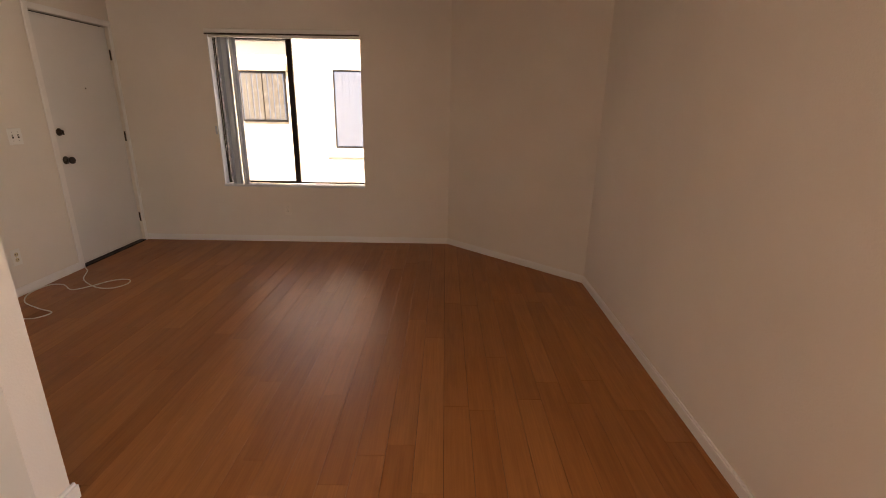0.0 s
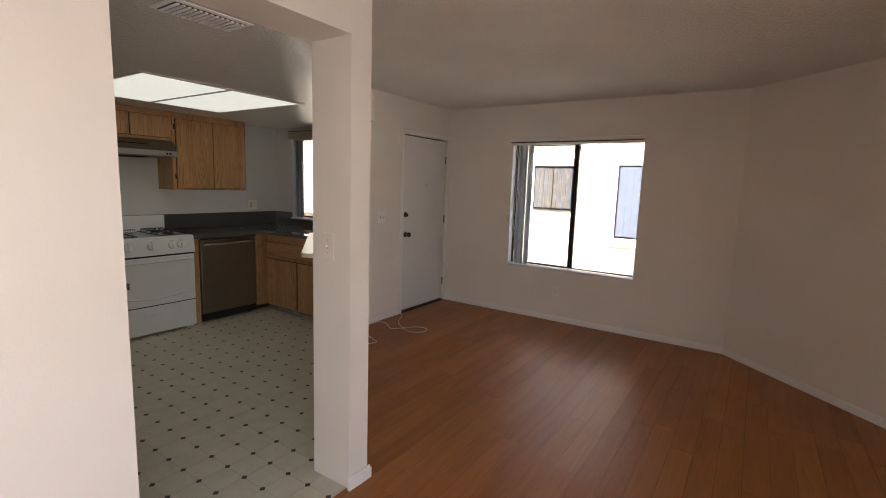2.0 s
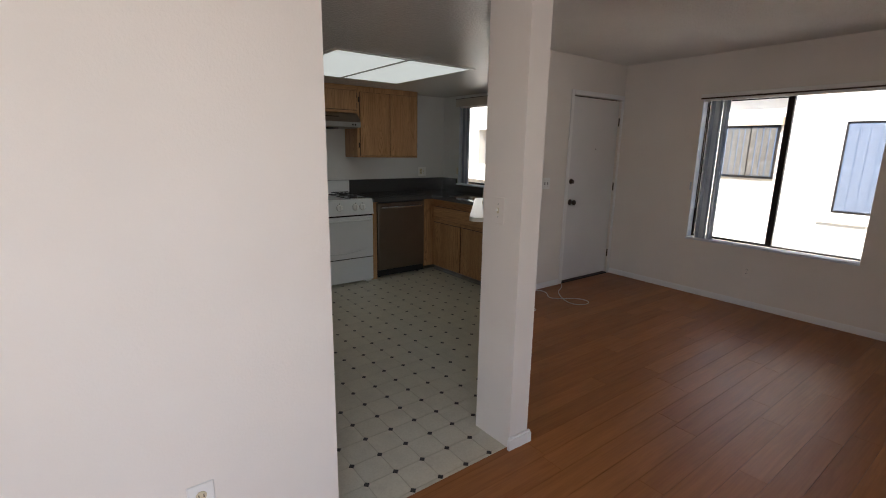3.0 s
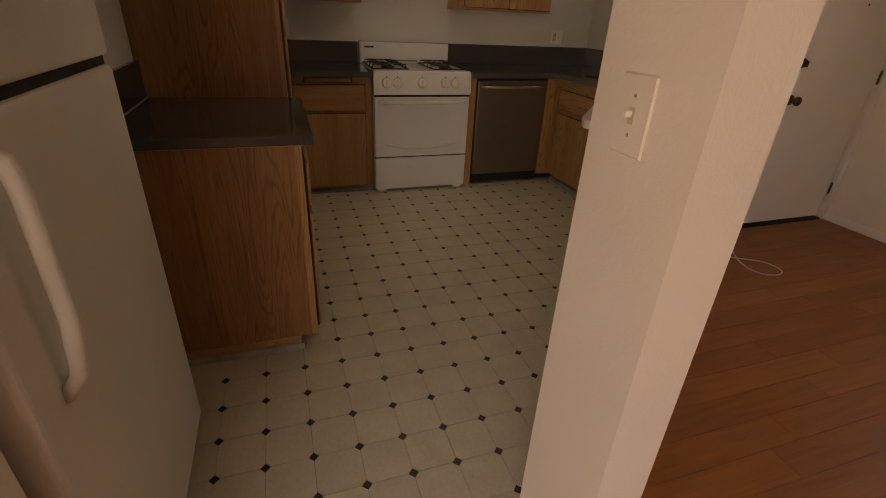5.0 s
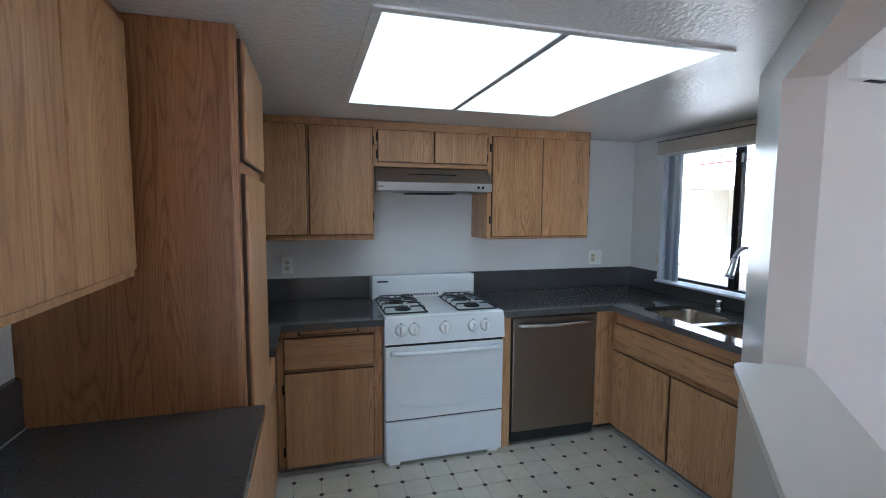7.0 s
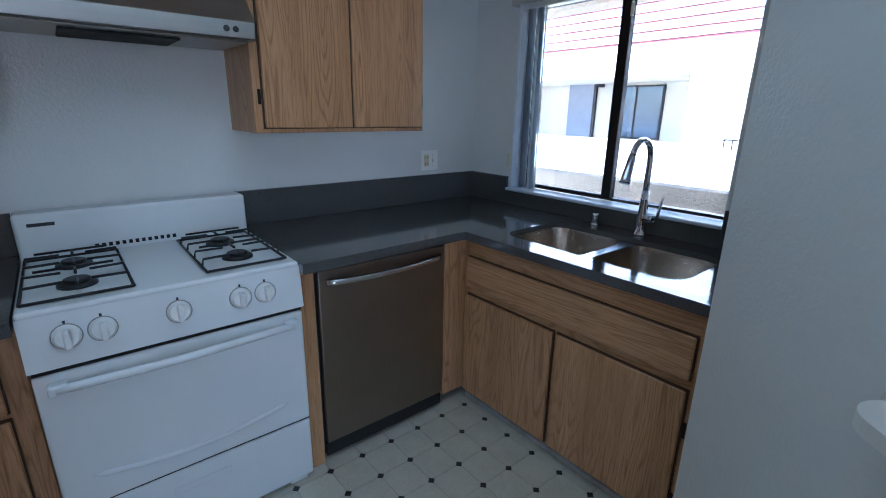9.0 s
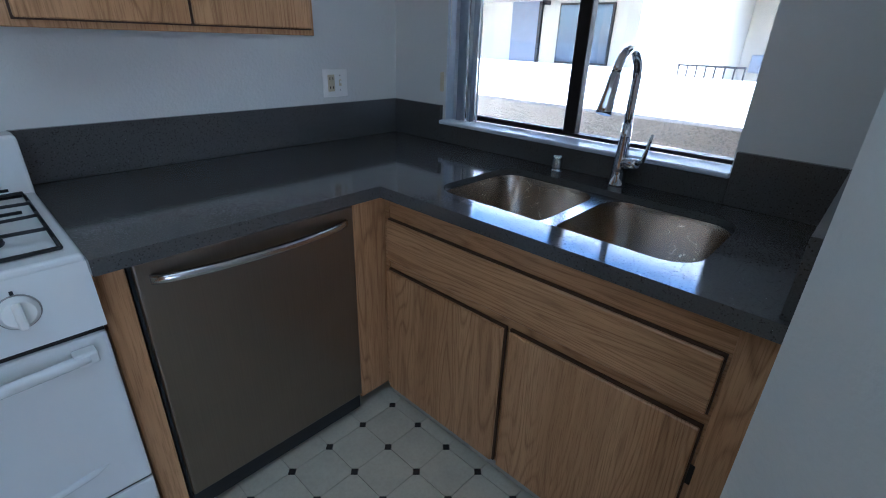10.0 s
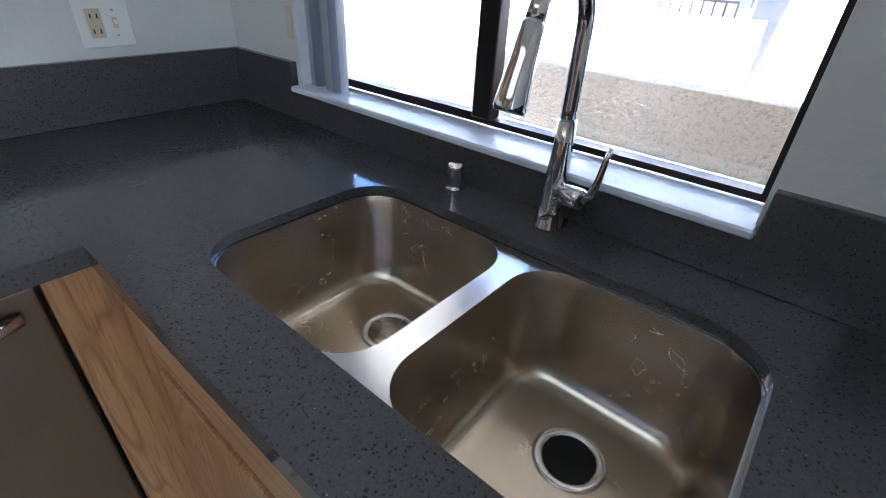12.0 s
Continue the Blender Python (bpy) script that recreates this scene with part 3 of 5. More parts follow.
prism(bm, rounded_plan(S1 + 0.03, 1.70, -0.090, -0.001, 0.055, (0, 1)), LEDGE - 0.025, LEDGE)
prism(bm, [slant(S1 + 0.002, -0.001), slant(S2 - 0.002, -0.001), slant(S2 - 0.002, TH + 0.015), slant(S1 + 0.002, TH + 0.015)], LEDGE - 0.025, LEDGE)
bmesh.ops.remove_doubles(bm, verts=bm.verts[:], dist=0.0005)
tagged(linked("bar_ledge", bm, LEDGE_PAINT), "off-white laminate bar ledge with rounded corners on the half wall", "bar ledge")

# ---- windows ----


def slider_window(name, x0, x1, y, z0, z1, xm, label):
    w = tagged(thing(name, ((x0 + x1) / 2, y, z0), label, "window"), kind="structure")
    f = 0.013
    bm = B()
    box(bm, x0, x1, y - 0.02, y + 0.03, z0, z0 + f)
    box(bm, x0, x1, y - 0.02, y + 0.03, z1 - f, z1)
    box(bm, x0, x0 + f, y - 0.02, y + 0.03, z0 + f, z1 - f)
    box(bm, x1 - f, x1, y - 0.02, y + 0.03, z0 + f, z1 - f)
    part("window_frame", bm, BRONZE, w, "dark bronze aluminium frame")
    bm = B()
    box(bm, xm - 0.026, xm + 0.026, y - 0.032, y + 0.008, z0 + f, z1 - f, 0.003)
    part("meeting_stile", bm, BRONZE, w)
    bm = B()
    box(bm, x0 + f, xm - 0.028, y - 0.028, y - 0.004, z0 + f, z0 + f + 0.010)
    box(bm, x0 + f, xm - 0.028, y - 0.028, y - 0.004, z1 - f - 0.025, z1 - f)
    box(bm, x0 + f, x0 + f + 0.02, y - 0.028, y - 0.004, z0 + f + 0.010, z1 - f - 0.025)
    part("sash_frame", bm, BRONZE, w)
    for a, b_, yy in ((x0 + f + 0.01, xm, y - 0.014), (xm, x1 - f, y + 0.012)):
        g = part("pane", bx(a, b_, yy, yy + 0.004, z0 + f + 0.002, z1 - f - 0.002), GLASS, w)
        g.visible_shadow = False
    return w


kwin = slider_window("window_kitchen", KW0, KW1, KY + 0.115, KZ0 + 0.012, KZ1, 0.868, "sliding kitchen window with dark bronze frame")
part("window_sill", bx(KW0 - 0.012, KW1 + 0.006, KY - 0.030, KY + 0.094, KZ0 - 0.006, KZ0 + 0.010, 0.004), ALU, kwin, "worn white painted window sill")
part("latch", bx(0.892, 0.908, KY + 0.075, KY + 0.0825, 1.86, 1.92, 0.002), PLASTIC, kwin)
part("window_reveal", bx(KW0, KW0 + 0.006, KY + 0.001, KY + 0.094, KZ0 + 0.012, KZ1), ALU, kwin)
lwin = slider_window("window_living", LW0, LW1, LY + 0.115, LZ0 + 0.012, LZ1, 3.484, "sliding living room window with dark bronze frame")
part("window_sill", bx(LW0 - 0.002, LW1 + 0.002, LY - 0.012, LY + 0.094, LZ0 - 0.012, LZ0 + 0.010, 0.004), ALU, lwin, "white painted window sill")
part("window_reveal", bx(LW0, LW0 + 0.006, LY + 0.001, LY + 0.094, LZ0 + 0.012, LZ1), ALU, lwin)

# patio door behind the walk: its frame and pane
pat = tagged(thing("window_patio", (*east((PY0 + PY1) / 2), 0), "sliding glass patio door with dark frame", "window"), kind="structure")
bm = B()
for a, b_ in ((PY1, PY1 - 0.05), (PY0 + 0.05, PY0), ((PY0 + PY1) / 2 + 0.03, (PY0 + PY1) / 2 - 0.03)):
    prism(bm, [east(a, 0.04), east(b_, 0.04), east(b_, 0.10), east(a, 0.10)], 0.0, PZ1)
prism(bm, [east(PY1 - 0.05, 0.04), east(PY0 + 0.05, 0.04), east(PY0 + 0.05, 0.1), east(PY1 - 0.05, 0.1)], PZ1 - 0.05, PZ1 - 0.001)
part("window_frame", bm, BRONZE, pat)

# vertical blinds, drawn to one side
def blinds(name, x0, x1, y, z0, z1, hx0, hx1, label, seed, count, turn):
    rnd = random.Random(seed)
    t = thing(name, (x0, y, z0), label, "vertical blinds")
    part("headrail", bx(hx0, hx1, y - 0.022, y + 0.022, z1, z1 + 0.03, 0.003), PLASTIC, t)
    for i in range(count):
        x = x0 + (x1 - x0) * (i + 0.5) / count
        a = rnd.uniform(-0.3, 0.3) + turn
        dx, dy = math.cos(a) * 0.032, math.sin(a) * 0.032
        bm = B()
        rows = []
        for k in range(5):
            u = (k - 2) / 2
            bow = 0.006 * (1 - u * u)
            rows.append([bm.verts.new((x + dx * u + bow, y + dy * u, z)) for z in (z0 + rnd.uniform(0, 0.004), z1)])
        for p, q in zip(rows, rows[1:]):
            f = bm.faces.new((p[0], q[0], q[1], p[1]))
            f.smooth = True
        bmesh.ops.solidify(bm, geom=bm.faces[:], thickness=0.0012)
        part("vane", bm, VANE_DARK if i % 3 == 1 else VANE, t)
    sweep_b = sweep(B(), [(x0 - 0.012, y - 0.03, z1), (x0 - 0.012, y - 0.03, z0 + 0.3)], 0.002, 6)
    part("wand", sweep_b, PLASTIC, t)
    return t


blinds("vertical_blinds", 0.318, 0.455, KY + 0.035, KZ0 + 0.014, 1.955, 0.296, 1.452, "grey vertical blinds drawn aside in the kitchen window", 3, 6, 2.0)
val = thing("valance", (0.8, KY - 0.04, 1.975), "tan fabric valance box above the kitchen window", "valance")
bm = B()
box(bm, 0.282, 1.48, KY - 0.055, KY - 0.048, 1.968, 2.058, 0.002)
box(bm, 0.282, 0.289, KY - 0.0475, KY - 0.001, 1.968, 2.058, 0.002)
box(bm, 1.473, 1.48, KY - 0.0475, KY - 0.001, 1.968, 2.058, 0.002)
part("face", bm, VALANCE, val)
part("trim_strip", bx(0.280, 1.482, KY - 0.059, KY - 0.001, 2.0585, 2.063, 0.001), GAP, val, "dark top edge")
lock = thing("cord_cleat", (0.275, KY - 0.004, 1.16), "small ivory cleat beside the kitchen window", "cleat")
part("body", bx(0.266, 0.284, KY - 0.012, KY - 0.001, 1.13, 1.21, 0.003), IVORY, lock)
blinds("vertical_blinds", 2.835, 3.005, LY + 0.03, LZ0 + 0.014, 1.953, 2.77, 4.17, "grey vertical blinds drawn aside in the living room window", 5, 8, 1.55)
rail = thing("blind_track", (3.5, LY - 0.03, 1.985), "white aluminium blind track above the living room window", "blind track")
part("track", bx(2.760, 4.181, LY - 0.045, LY - 0.001, 1.983, 2.020, 0.004), PLASTIC, rail)
part("lower_lip", bx(2.762, 4.179, LY - 0.047, LY - 0.03, 1.970, 1.9825, 0.002), KNOB_METAL, rail, "dark underside lip")
lock = thing("cord_cleat", (2.75, LY - 0.004, 1.12), "small grey cleat beside the living room window", "cleat")
part("body", bx(2.743, 2.758, LY - 0.014, LY - 0.001, 1.08, 1.16, 0.003), VANE_DARK, lock)

# ---- kitchen ceiling light and vent ----
lt = thing("ceiling_light", ((LX0 + LX1) / 2, (LYA + LYB) / 2, KC), "lit two-panel fluorescent ceiling light with textured diffusers", "ceiling light")
ym = -1.803
bm = B()
box(bm, LX0 - 0.03, LX1 + 0.03, LYA - 0.03, LYA, KC - 0.008, KC - 0.0005)
box(bm, LX0 - 0.03, LX1 + 0.03, LYB, LYB + 0.03, KC - 0.008, KC - 0.0005)
box(bm, LX0 - 0.03, LX0, LYA, LYB, KC - 0.008, KC - 0.0005)
box(bm, LX1, LX1 + 0.03, LYA, LYB, KC - 0.008, KC - 0.0005)
part("frame", bm, CEILING_GLOSS, lt)
part("divider", bx(LX0, LX1, ym - 0.012, ym + 0.012, KC - 0.010, KC - 0.0005), CAULK, lt, "grey metal divider")
for a, b_ in ((LYA, ym - 0.012), (ym + 0.012, LYB)):
    part("diffuser", bx(LX0, LX1, a, b_, KC - 0.006, KC - 0.001), DIFFUSER, lt)
vent = thing("ceiling_vent", (3.27, -2.73, KC), "white metal ceiling vent with slats", "ceiling vent")
part("frame", bx(3.183, 3.359, -2.888, -2.568, KC - 0.006, KC - 0.0005, 0.002), TRIM, vent)
part("backing", bx(3.203, 3.339, -2.868, -2.588, KC - 0.0085, KC - 0.0065), GAP, vent)
for i in range(13):
    y = -2.864 + i * 0.0213
    bm = B()
    prism(bm, [(3.203, y), (3.339, y), (3.339, y + 0.011), (3.203, y + 0.011)], KC - 0.014, KC - 0.009)
    part("slat", bm, TRIM, vent)

# ---- cabinets ----
DT = 0.018


def hinge_bit(at, axis, parent):
    x, y, z = at
    if axis == "x":
        bm = bx(x - 0.001, x + 0.004, y - 0.006, y + 0.006, z - 0.028, z + 0.028, 0.0035)
    else:
        bm = bx(x - 0.006, x + 0.006, y - 0.001, y + 0.004, z - 0.028, z + 0.028, 0.0035)
    part("hinge", bm, HINGE, parent)


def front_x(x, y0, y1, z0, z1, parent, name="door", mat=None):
    """A slab front facing +x; its dark-stained finger edge juts out to paint the shadow line round it."""
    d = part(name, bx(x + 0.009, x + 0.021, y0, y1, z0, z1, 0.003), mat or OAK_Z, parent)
    part("back_edge", bx(x, x + 0.0089, y0 - 0.004, y1 + 0.004, z0 - 0.004, z1 + 0.004), OAK_DARK, d, "dark-stained back edge with the shadow line round the front painted in")
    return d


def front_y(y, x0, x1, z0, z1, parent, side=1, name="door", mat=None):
    """A slab front facing +y (side 1) or -y (side -1); its dark-stained back edge paints the shadow line too."""
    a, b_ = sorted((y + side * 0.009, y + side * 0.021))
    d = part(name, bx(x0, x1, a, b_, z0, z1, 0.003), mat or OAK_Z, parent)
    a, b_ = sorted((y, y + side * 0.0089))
    part("back_edge", bx(x0 - 0.004, x1 + 0.004, a, b_, z0 - 0.004, z1 + 0.004), OAK_DARK, d, "dark-stained back edge with the shadow line round the front painted in")
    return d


FX = 0.28
ORIGIN = Vector((-0.008, 0.022, -0.006))
# wall cabinets over the stove run
c = thing("wall_cabinet", (0.12, -2.83, 1.355), "oak wall cabinet with two flat doors beside the hood", "wall cabinet", "kitchen wall cabinets")
part("body", bx(SX, FX, CW, -2.207, 1.352, KC + 0.004, 0.002), OAK_Z, c)
front_x(FX + 0.001, -3.03, -2.625, 1.387, 2.060, c)
front_x(FX + 0.001, -2.606, -2.219, 1.387, 2.060, c)
for z in (1.50, 1.98):
    hinge_bit((FX + 0.001, -2.2125, z), "x", c)
c = thing("wall_cabinet", (0.12, -1.83, 1.82), "short oak wall cabinet with two doors above the hood", "wall cabinet", "kitchen wall cabinets")
part("body", bx(SX, FX, -2.2065, -1.4335, 1.822, KC + 0.004, 0.002), OAK_Y, c)
front_x(FX + 0.001, -2.180, -1.818, 1.853, 2.052, c)
front_x(FX + 0.001, -1.806, -1.442, 1.853, 2.052, c)
for y in (-2.188, -1.434):
    for z in (1.90, 2.01):
        hinge_bit((FX + 0.001, y, z), "x", c)
c = thing("wall_cabinet", (0.12, -1.03, 1.345), "oak wall cabinet with two flat doors above the dishwasher", "wall cabinet", "kitchen wall cabinets")
part("body", bx(SX, FX, -1.433, -0.632, 1.345, KC + 0.004, 0.002), OAK_Z, c)
front_x(FX + 0.001, -1.398, -1.0255, 1.365, 2.046, c)
front_x(FX + 0.001, -1.0165, -0.652, 1.365, 2.046, c)
for z in (1.48, 1.97):
    hinge_bit((FX + 0.001, -1.410, z), "x", c)
    hinge_bit((FX + 0.001, -0.642, z), "x", c)

ORIGIN = Vector((0, 0, 0))
# wall cabinet over the short counter
UY = -3.09
c = thing("wall_cabinet", (2.2, -3.25, 1.365), "oak wall cabinet over the short counter", "wall cabinet", "kitchen wall cabinets")
part("body", bx(1.712, 2.469, CW, UY, 1.348, KC - 0.002, 0.002), OAK_SIDE, c)
front_y(UY + 0.001, 2.105, 2.432, 1.372, 2.065, c)
front_y(UY + 0.001, 1.742, 2.096, 1.372, 2.065, c)
part("face_frame", box(bx(2.4385, 2.4705, UY + 0.0003, UY + 0.006, 1.349, KC - 0.004, 0.001), 1.713, 2.438, UY + 0.0003, UY + 0.006, 1.349, 1.366), OAK_Z, c)
for z in (1.50, 1.95):
    hinge_bit((2.443, UY + 0.001, z), "y", c)

# pantry
PX0, PX1, PYF = 1.10, 1.705, -2.79
c = thing("pantry_cabinet", (1.42, -3.1, 0), "tall oak pantry cabinet with upper and lower door", "pantry cabinet")
part("body", bx(PX0, PX1, CW, PYF, 0.06, KC - 0.002, 0.002), OAK_SIDE, c)
part("toe_kick", bx(PX0, PX1, CW, PYF - 0.06, 0.0, 0.0595), TOEKICK, c)
front_y(PYF + 0.001, PX0 + 0.025, PX1 - 0.03, 1.70, 2.065, c)
front_y(PYF + 0.001, PX0 + 0.025, PX1 - 0.03, 0.09, 1.655, c)
part("face_frame_edge", bx(PX1, PX1 + 0.004, PYF - 0.022, PYF - 0.002, 0.06, KC - 0.004, 0.001), OAK_Z, c)

# short counter base unit
IX1, IYF = 2.452, -2.775
c = thing("base_cabinet", (2.2, -3.1, 0), "oak base cabinet with drawer and door under the short counter", "base cabinet", "kitchen base cabinets")
part("body", bx(PX1 + 0.006, IX1, CW, IYF, 0.062, 0.872, 0.002), OAK_SIDE, c)
part("toe_kick", bx(PX1 + 0.006, IX1 - 0.004, CW, IYF - 0.07, 0.0, 0.0615), OAK_X, c)
part("shoe_moulding", bx(IX1 - 0.002, IX1 + 0.01, CW, IYF - 0.06, 0.0, 0.028, 0.003), CAULK, c, "pale worn shoe moulding")
part("end_edge", bx(IX1, IX1 + 0.005, IYF - 0.025, IYF, 0.062, 0.872, 0.001), OAK_Z, c)
front_y(IYF + 0.001, PX1 + 0.03, 2.07, 0.09, 0.60, c)
front_y(IYF + 0.001, 2.08, IX1 - 0.03, 0.09, 0.60, c)
front_y(IYF + 0.001, PX1 + 0.03, IX1 - 0.03, 0.635, 0.80, c, name="drawer_front", mat=OAK_X)
part("rail", bx(PX1 + 0.006, IX1 + 0.012, CW, IYF + 0.012, 0.8725, 0.8805, 0.001), OAK_X, c)
for z in (0.17, 0.52):
    hinge_bit((IX1 - 0.018, IYF + 0.001, z), "y", c)

# corner base unit behind the pantry, facing the sink
c = thing("base_cabinet", (0.85, -3.1, 0), "oak corner base cabinet beside the pantry", "base cabinet", "kitchen base cabinets")
part("body", bx(SX, PX0 - 0.002, CW, -2.80, 0.06, 0.875, 0.002), OAK_Z, c)
front_y(-2.799, 0.66, PX0 - 0.03, 0.09, 0.60, c)
front_y(-2.799, 0.66, PX0 - 0.03, 0.635, 0.80, c, name="drawer_front", mat=OAK_X)

ORIGIN = Vector((-0.015, 0.020, 0))
# base unit beside the stove
BX = 0.60
c = thing("base_cabinet", (0.3, -2.52, 0), "oak base cabinet with drawer and pull-out board beside the stove", "base cabinet", "kitchen base cabinets")
part("body", bx(SX, BX, -2.799, -2.202, 0.055, 0.875, 0.002), OAK_Z, c)
part("toe_kick", bx(SX, BX - 0.02, -2.799, -2.202, 0.0, 0.0545), TOEKICK, c)
part("shoe_moulding", bx(BX - 0.02, BX - 0.006, -2.799, -2.202, 0.0, 0.022, 0.003), CAULK, c)
front_x(BX + 0.001, -2.757, -2.257, 0.055 + 0.005, 0.612, c)
front_x(BX + 0.001, -2.757, -2.257, 0.637, 0.815, c, name="drawer_front", mat=OAK_Y)
part("board_slot", bx(BX + 0.0005, BX + 0.003, -2.68, -2.34, 0.829, 0.866), GAP, c)
part("cutting_board", bx(BX - 0.3, BX + 0.012, -2.672, -2.348, 0.834, 0.861, 0.004), OAK_Y, c, "pull-out oak board edge")
hinge_bit((BX + 0.001, -2.766, 0.52), "x", c)
hinge_bit((BX + 0.001, -2.766, 0.15), "x", c)

# filler stiles round the dishwasher
f = thing("filler_panel", (0.5, -1.41, 0), "narrow oak filler panel between stove and dishwasher", "filler panel")
part("panel", bx(SX, BX + 0.012, -1.440, -1.378, 0.0, 0.875, 0.002), OAK_Z, f)
f = thing("filler_panel", (0.5, -0.7, 0), "narrow oak corner stile beside the dishwasher", "filler panel")
bm = B()
box(bm, BX - 0.02, BX + 0.005, -0.742, -0.604, 0.06, 0.875, 0.002)
part("panel", bm, OAK_Z, f)

ORIGIN = Vector((0.020, -0.012, 0.006))
# sink base unit
SYF = -0.583
c = thing("sink_cabinet", (1.2, -0.3, 0), "oak sink cabinet with false drawer front and two doors", "base cabinet", "kitchen base cabinets")
bm = B()
box(bm, BX + 0.006, 1.717, SYF, SYF + 0.02, 0.06, 0.875, 0.001)
box(bm, BX - 0.02, BX, SYF, -0.02, 0.06, 0.875)
box(bm, BX + 0.006, 1.717, SYF + 0.021, -0.02, 0.06, 0.08)
part("body", bm, OAK_X, c)
part("stile", bx(1.652, 1.719, SYF - 0.004, SYF - 0.0005, 0.06, 0.872, 0.001), OAK_Z, c)
part("toe_kick", bx(BX - 0.015, 1.717, SYF + 0.03, SYF + 0.04, 0.0, 0.0595), TOEKICK, c, "scuffed grey toe kick")
part("shoe_moulding", bx(BX - 0.015, 1.717, SYF + 0.016, SYF + 0.0295, 0.0, 0.03, 0.004), CAULK, c)
front_y(SYF - 0.001, 0.614, 1.642, 0.632, 0.778, c, -1, "drawer_front", OAK_X)
front_y(SYF - 0.001, 0.614, 1.118, 0.072, 0.590, c, -1)
front_y(SYF - 0.001, 1.140, 1.642, 0.072, 0.590, c, -1)
for z in (0.17, 0.45):
    part("hinge", bx(1.645, 1.657, SYF - 0.008, SYF - 0.0045, z - 0.03, z + 0.03, 0.0017), HINGE, c)

ORIGIN = Vector((0, 0, 0))
# ---- worktops and backsplashes ----
CT0, CT1 = 0.876, 0.914


def rounded_rect(x0, x1, y0, y1, r, n=7):
    pts = []
    for cx, cy, a0 in ((x1 - r, y0 + r, 270), (x1 - r, y1 - r, 0), (x0 + r, y1 - r, 90), (x0 + r, y0 + r, 180)):
        for k in range(n + 1):
            a = radians(a0 + 90 * k / n)
            pts.append((cx + r * math.cos(a), cy + r * math.sin(a)))
    return pts


LB = (0.776, 1.142, -0.536, -0.138)    # left bowl
RB = (1.184, 1.548, -0.536, -0.138)    # right bowl
CUT = (0.771, 1.553, -0.540, -0.133)
SLAB = 0.020    # the slab itself; its front edge is built up


def slab_with_hole(bm, outer, inner, z0, z1, second=()):
    """A slab over a plan with one hole: both rims are filled by an edge net."""
    loops = [q for q in (outer, inner, second) if q]
    for z in (z0, z1):
        edges = []
        for loop in loops:
            vs = [bm.verts.new((x, y, z)) for x, y in loop]
            edges += [bm.edges.new((vs[i], vs[(i + 1) % len(vs)])) for i in range(len(vs))]
        bmesh.ops.triangle_fill(bm, edges=edges, use_beauty=True)
    for loop in loops:
        n = len(loop)
        for i in range(n):
            (xa, ya), (xb, yb) = loop[i], loop[(i + 1) % n]
            bm.faces.new([bm.verts.new(p) for p in ((xa, ya, z0), (xb, yb, z0), (xb, yb, z1), (xa, ya, z1))])
    bmesh.ops.remove_doubles(bm, verts=bm.verts[:], dist=0.0002)
    return bm


top = thing("worktop", (0.8, -0.5, CT0), "dark grey speckled quartz worktop with cut-out for the sink", "worktop")
bm = B()
outer = [(SX, -1.425), (0.668, -1.425), (0.652, -0.655), (1.7405, -0.650), (1.7405, KY - 0.001), (SX, KY - 0.001)]
slab_with_hole(bm, outer, rounded_rect(*CUT, 0.085), CT1 - SLAB, CT1)
prism(bm, [(0.628, -1.425), (0.668, -1.425), (0.652, -0.655), (0.612, -0.615)], CT0, CT1 - SLAB)
prism(bm, [(0.652, -0.655), (1.7405, -0.650), (1.7405, -0.612), (0.612, -0.615)], CT0, CT1 - SLAB)
part("slab", bm, QUARTZ, top)
part("edge_batten", bx(BX - 0.01, BX + 0.03, -1.424, -1.36, CT0 - 0.012, CT0 - 0.0005, 0.001), OAK_Y, top, "oak batten under the slab")
part("edge_batten", bx(BX - 0.01, BX + 0.03, -0.74, -0.62, CT0 - 0.012, CT0 - 0.0005, 0.001), OAK_Y, top, "oak batten under the slab")
part("edge_batten", bx(BX + 0.031, 1.738, SYF - 0.03, SYF - 0.002, CT0 - 0.012, CT0 - 0.0005, 0.001), OAK_X, top, "oak batten under the slab")
splash = thing("backsplash", (0.5, KY, CT1), "dark quartz backsplash round the sink corner", "backsplash")
bm = B()
box(bm, SX, SX + 0.02, -1.433, KY - 0.021, CT1 + 0.0005, 1.072, 0.001)
part("stove_side", bm, QUARTZ, splash)
bm = B()
box(bm, SX, KW0 - 0.013, KY - 0.0205, KY - 0.0005, CT1 + 0.0005, 1.072, 0.001)
box(bm, KW0 - 0.0125, KW1 + 0.0065, KY - 0.0205, KY - 0.0005, CT1 + 0.0005, KZ0 - 0.0065, 0.001)
box(bm, KW1 + 0.007, 1.720, KY - 0.0205, KY - 0.0005, CT1 + 0.0005, 1.072, 0.001)
part("window_side", bm, QUARTZ, splash)
part("end_side", bx(1.721, 1.7405, -0.635, KY - 0.0005, CT1 + 0.0005, 1.072, 0.001), QUARTZ, splash)
top = thing("worktop", (0.3, -2.6, CT0), "dark grey quartz worktop between pantry and stove", "worktop")
bm = B()
prism(bm, [(SX, CW), (PX0 - 0.002, CW), (PX0 - 0.002, -2.74), (0.672, -2.74), (0.672, -2.182), (SX, -2.182)], CT0, CT1)
part("slab", bm, QUARTZ, top)
splash = thing("backsplash", (0, -2.8, CT1), "dark quartz backsplash beside the stove", "backsplash")
part("stove_side", bx(SX, SX + 0.02, CW + 0.021, -2.182, CT1 + 0.0005, 1.066, 0.001), QUARTZ, splash)
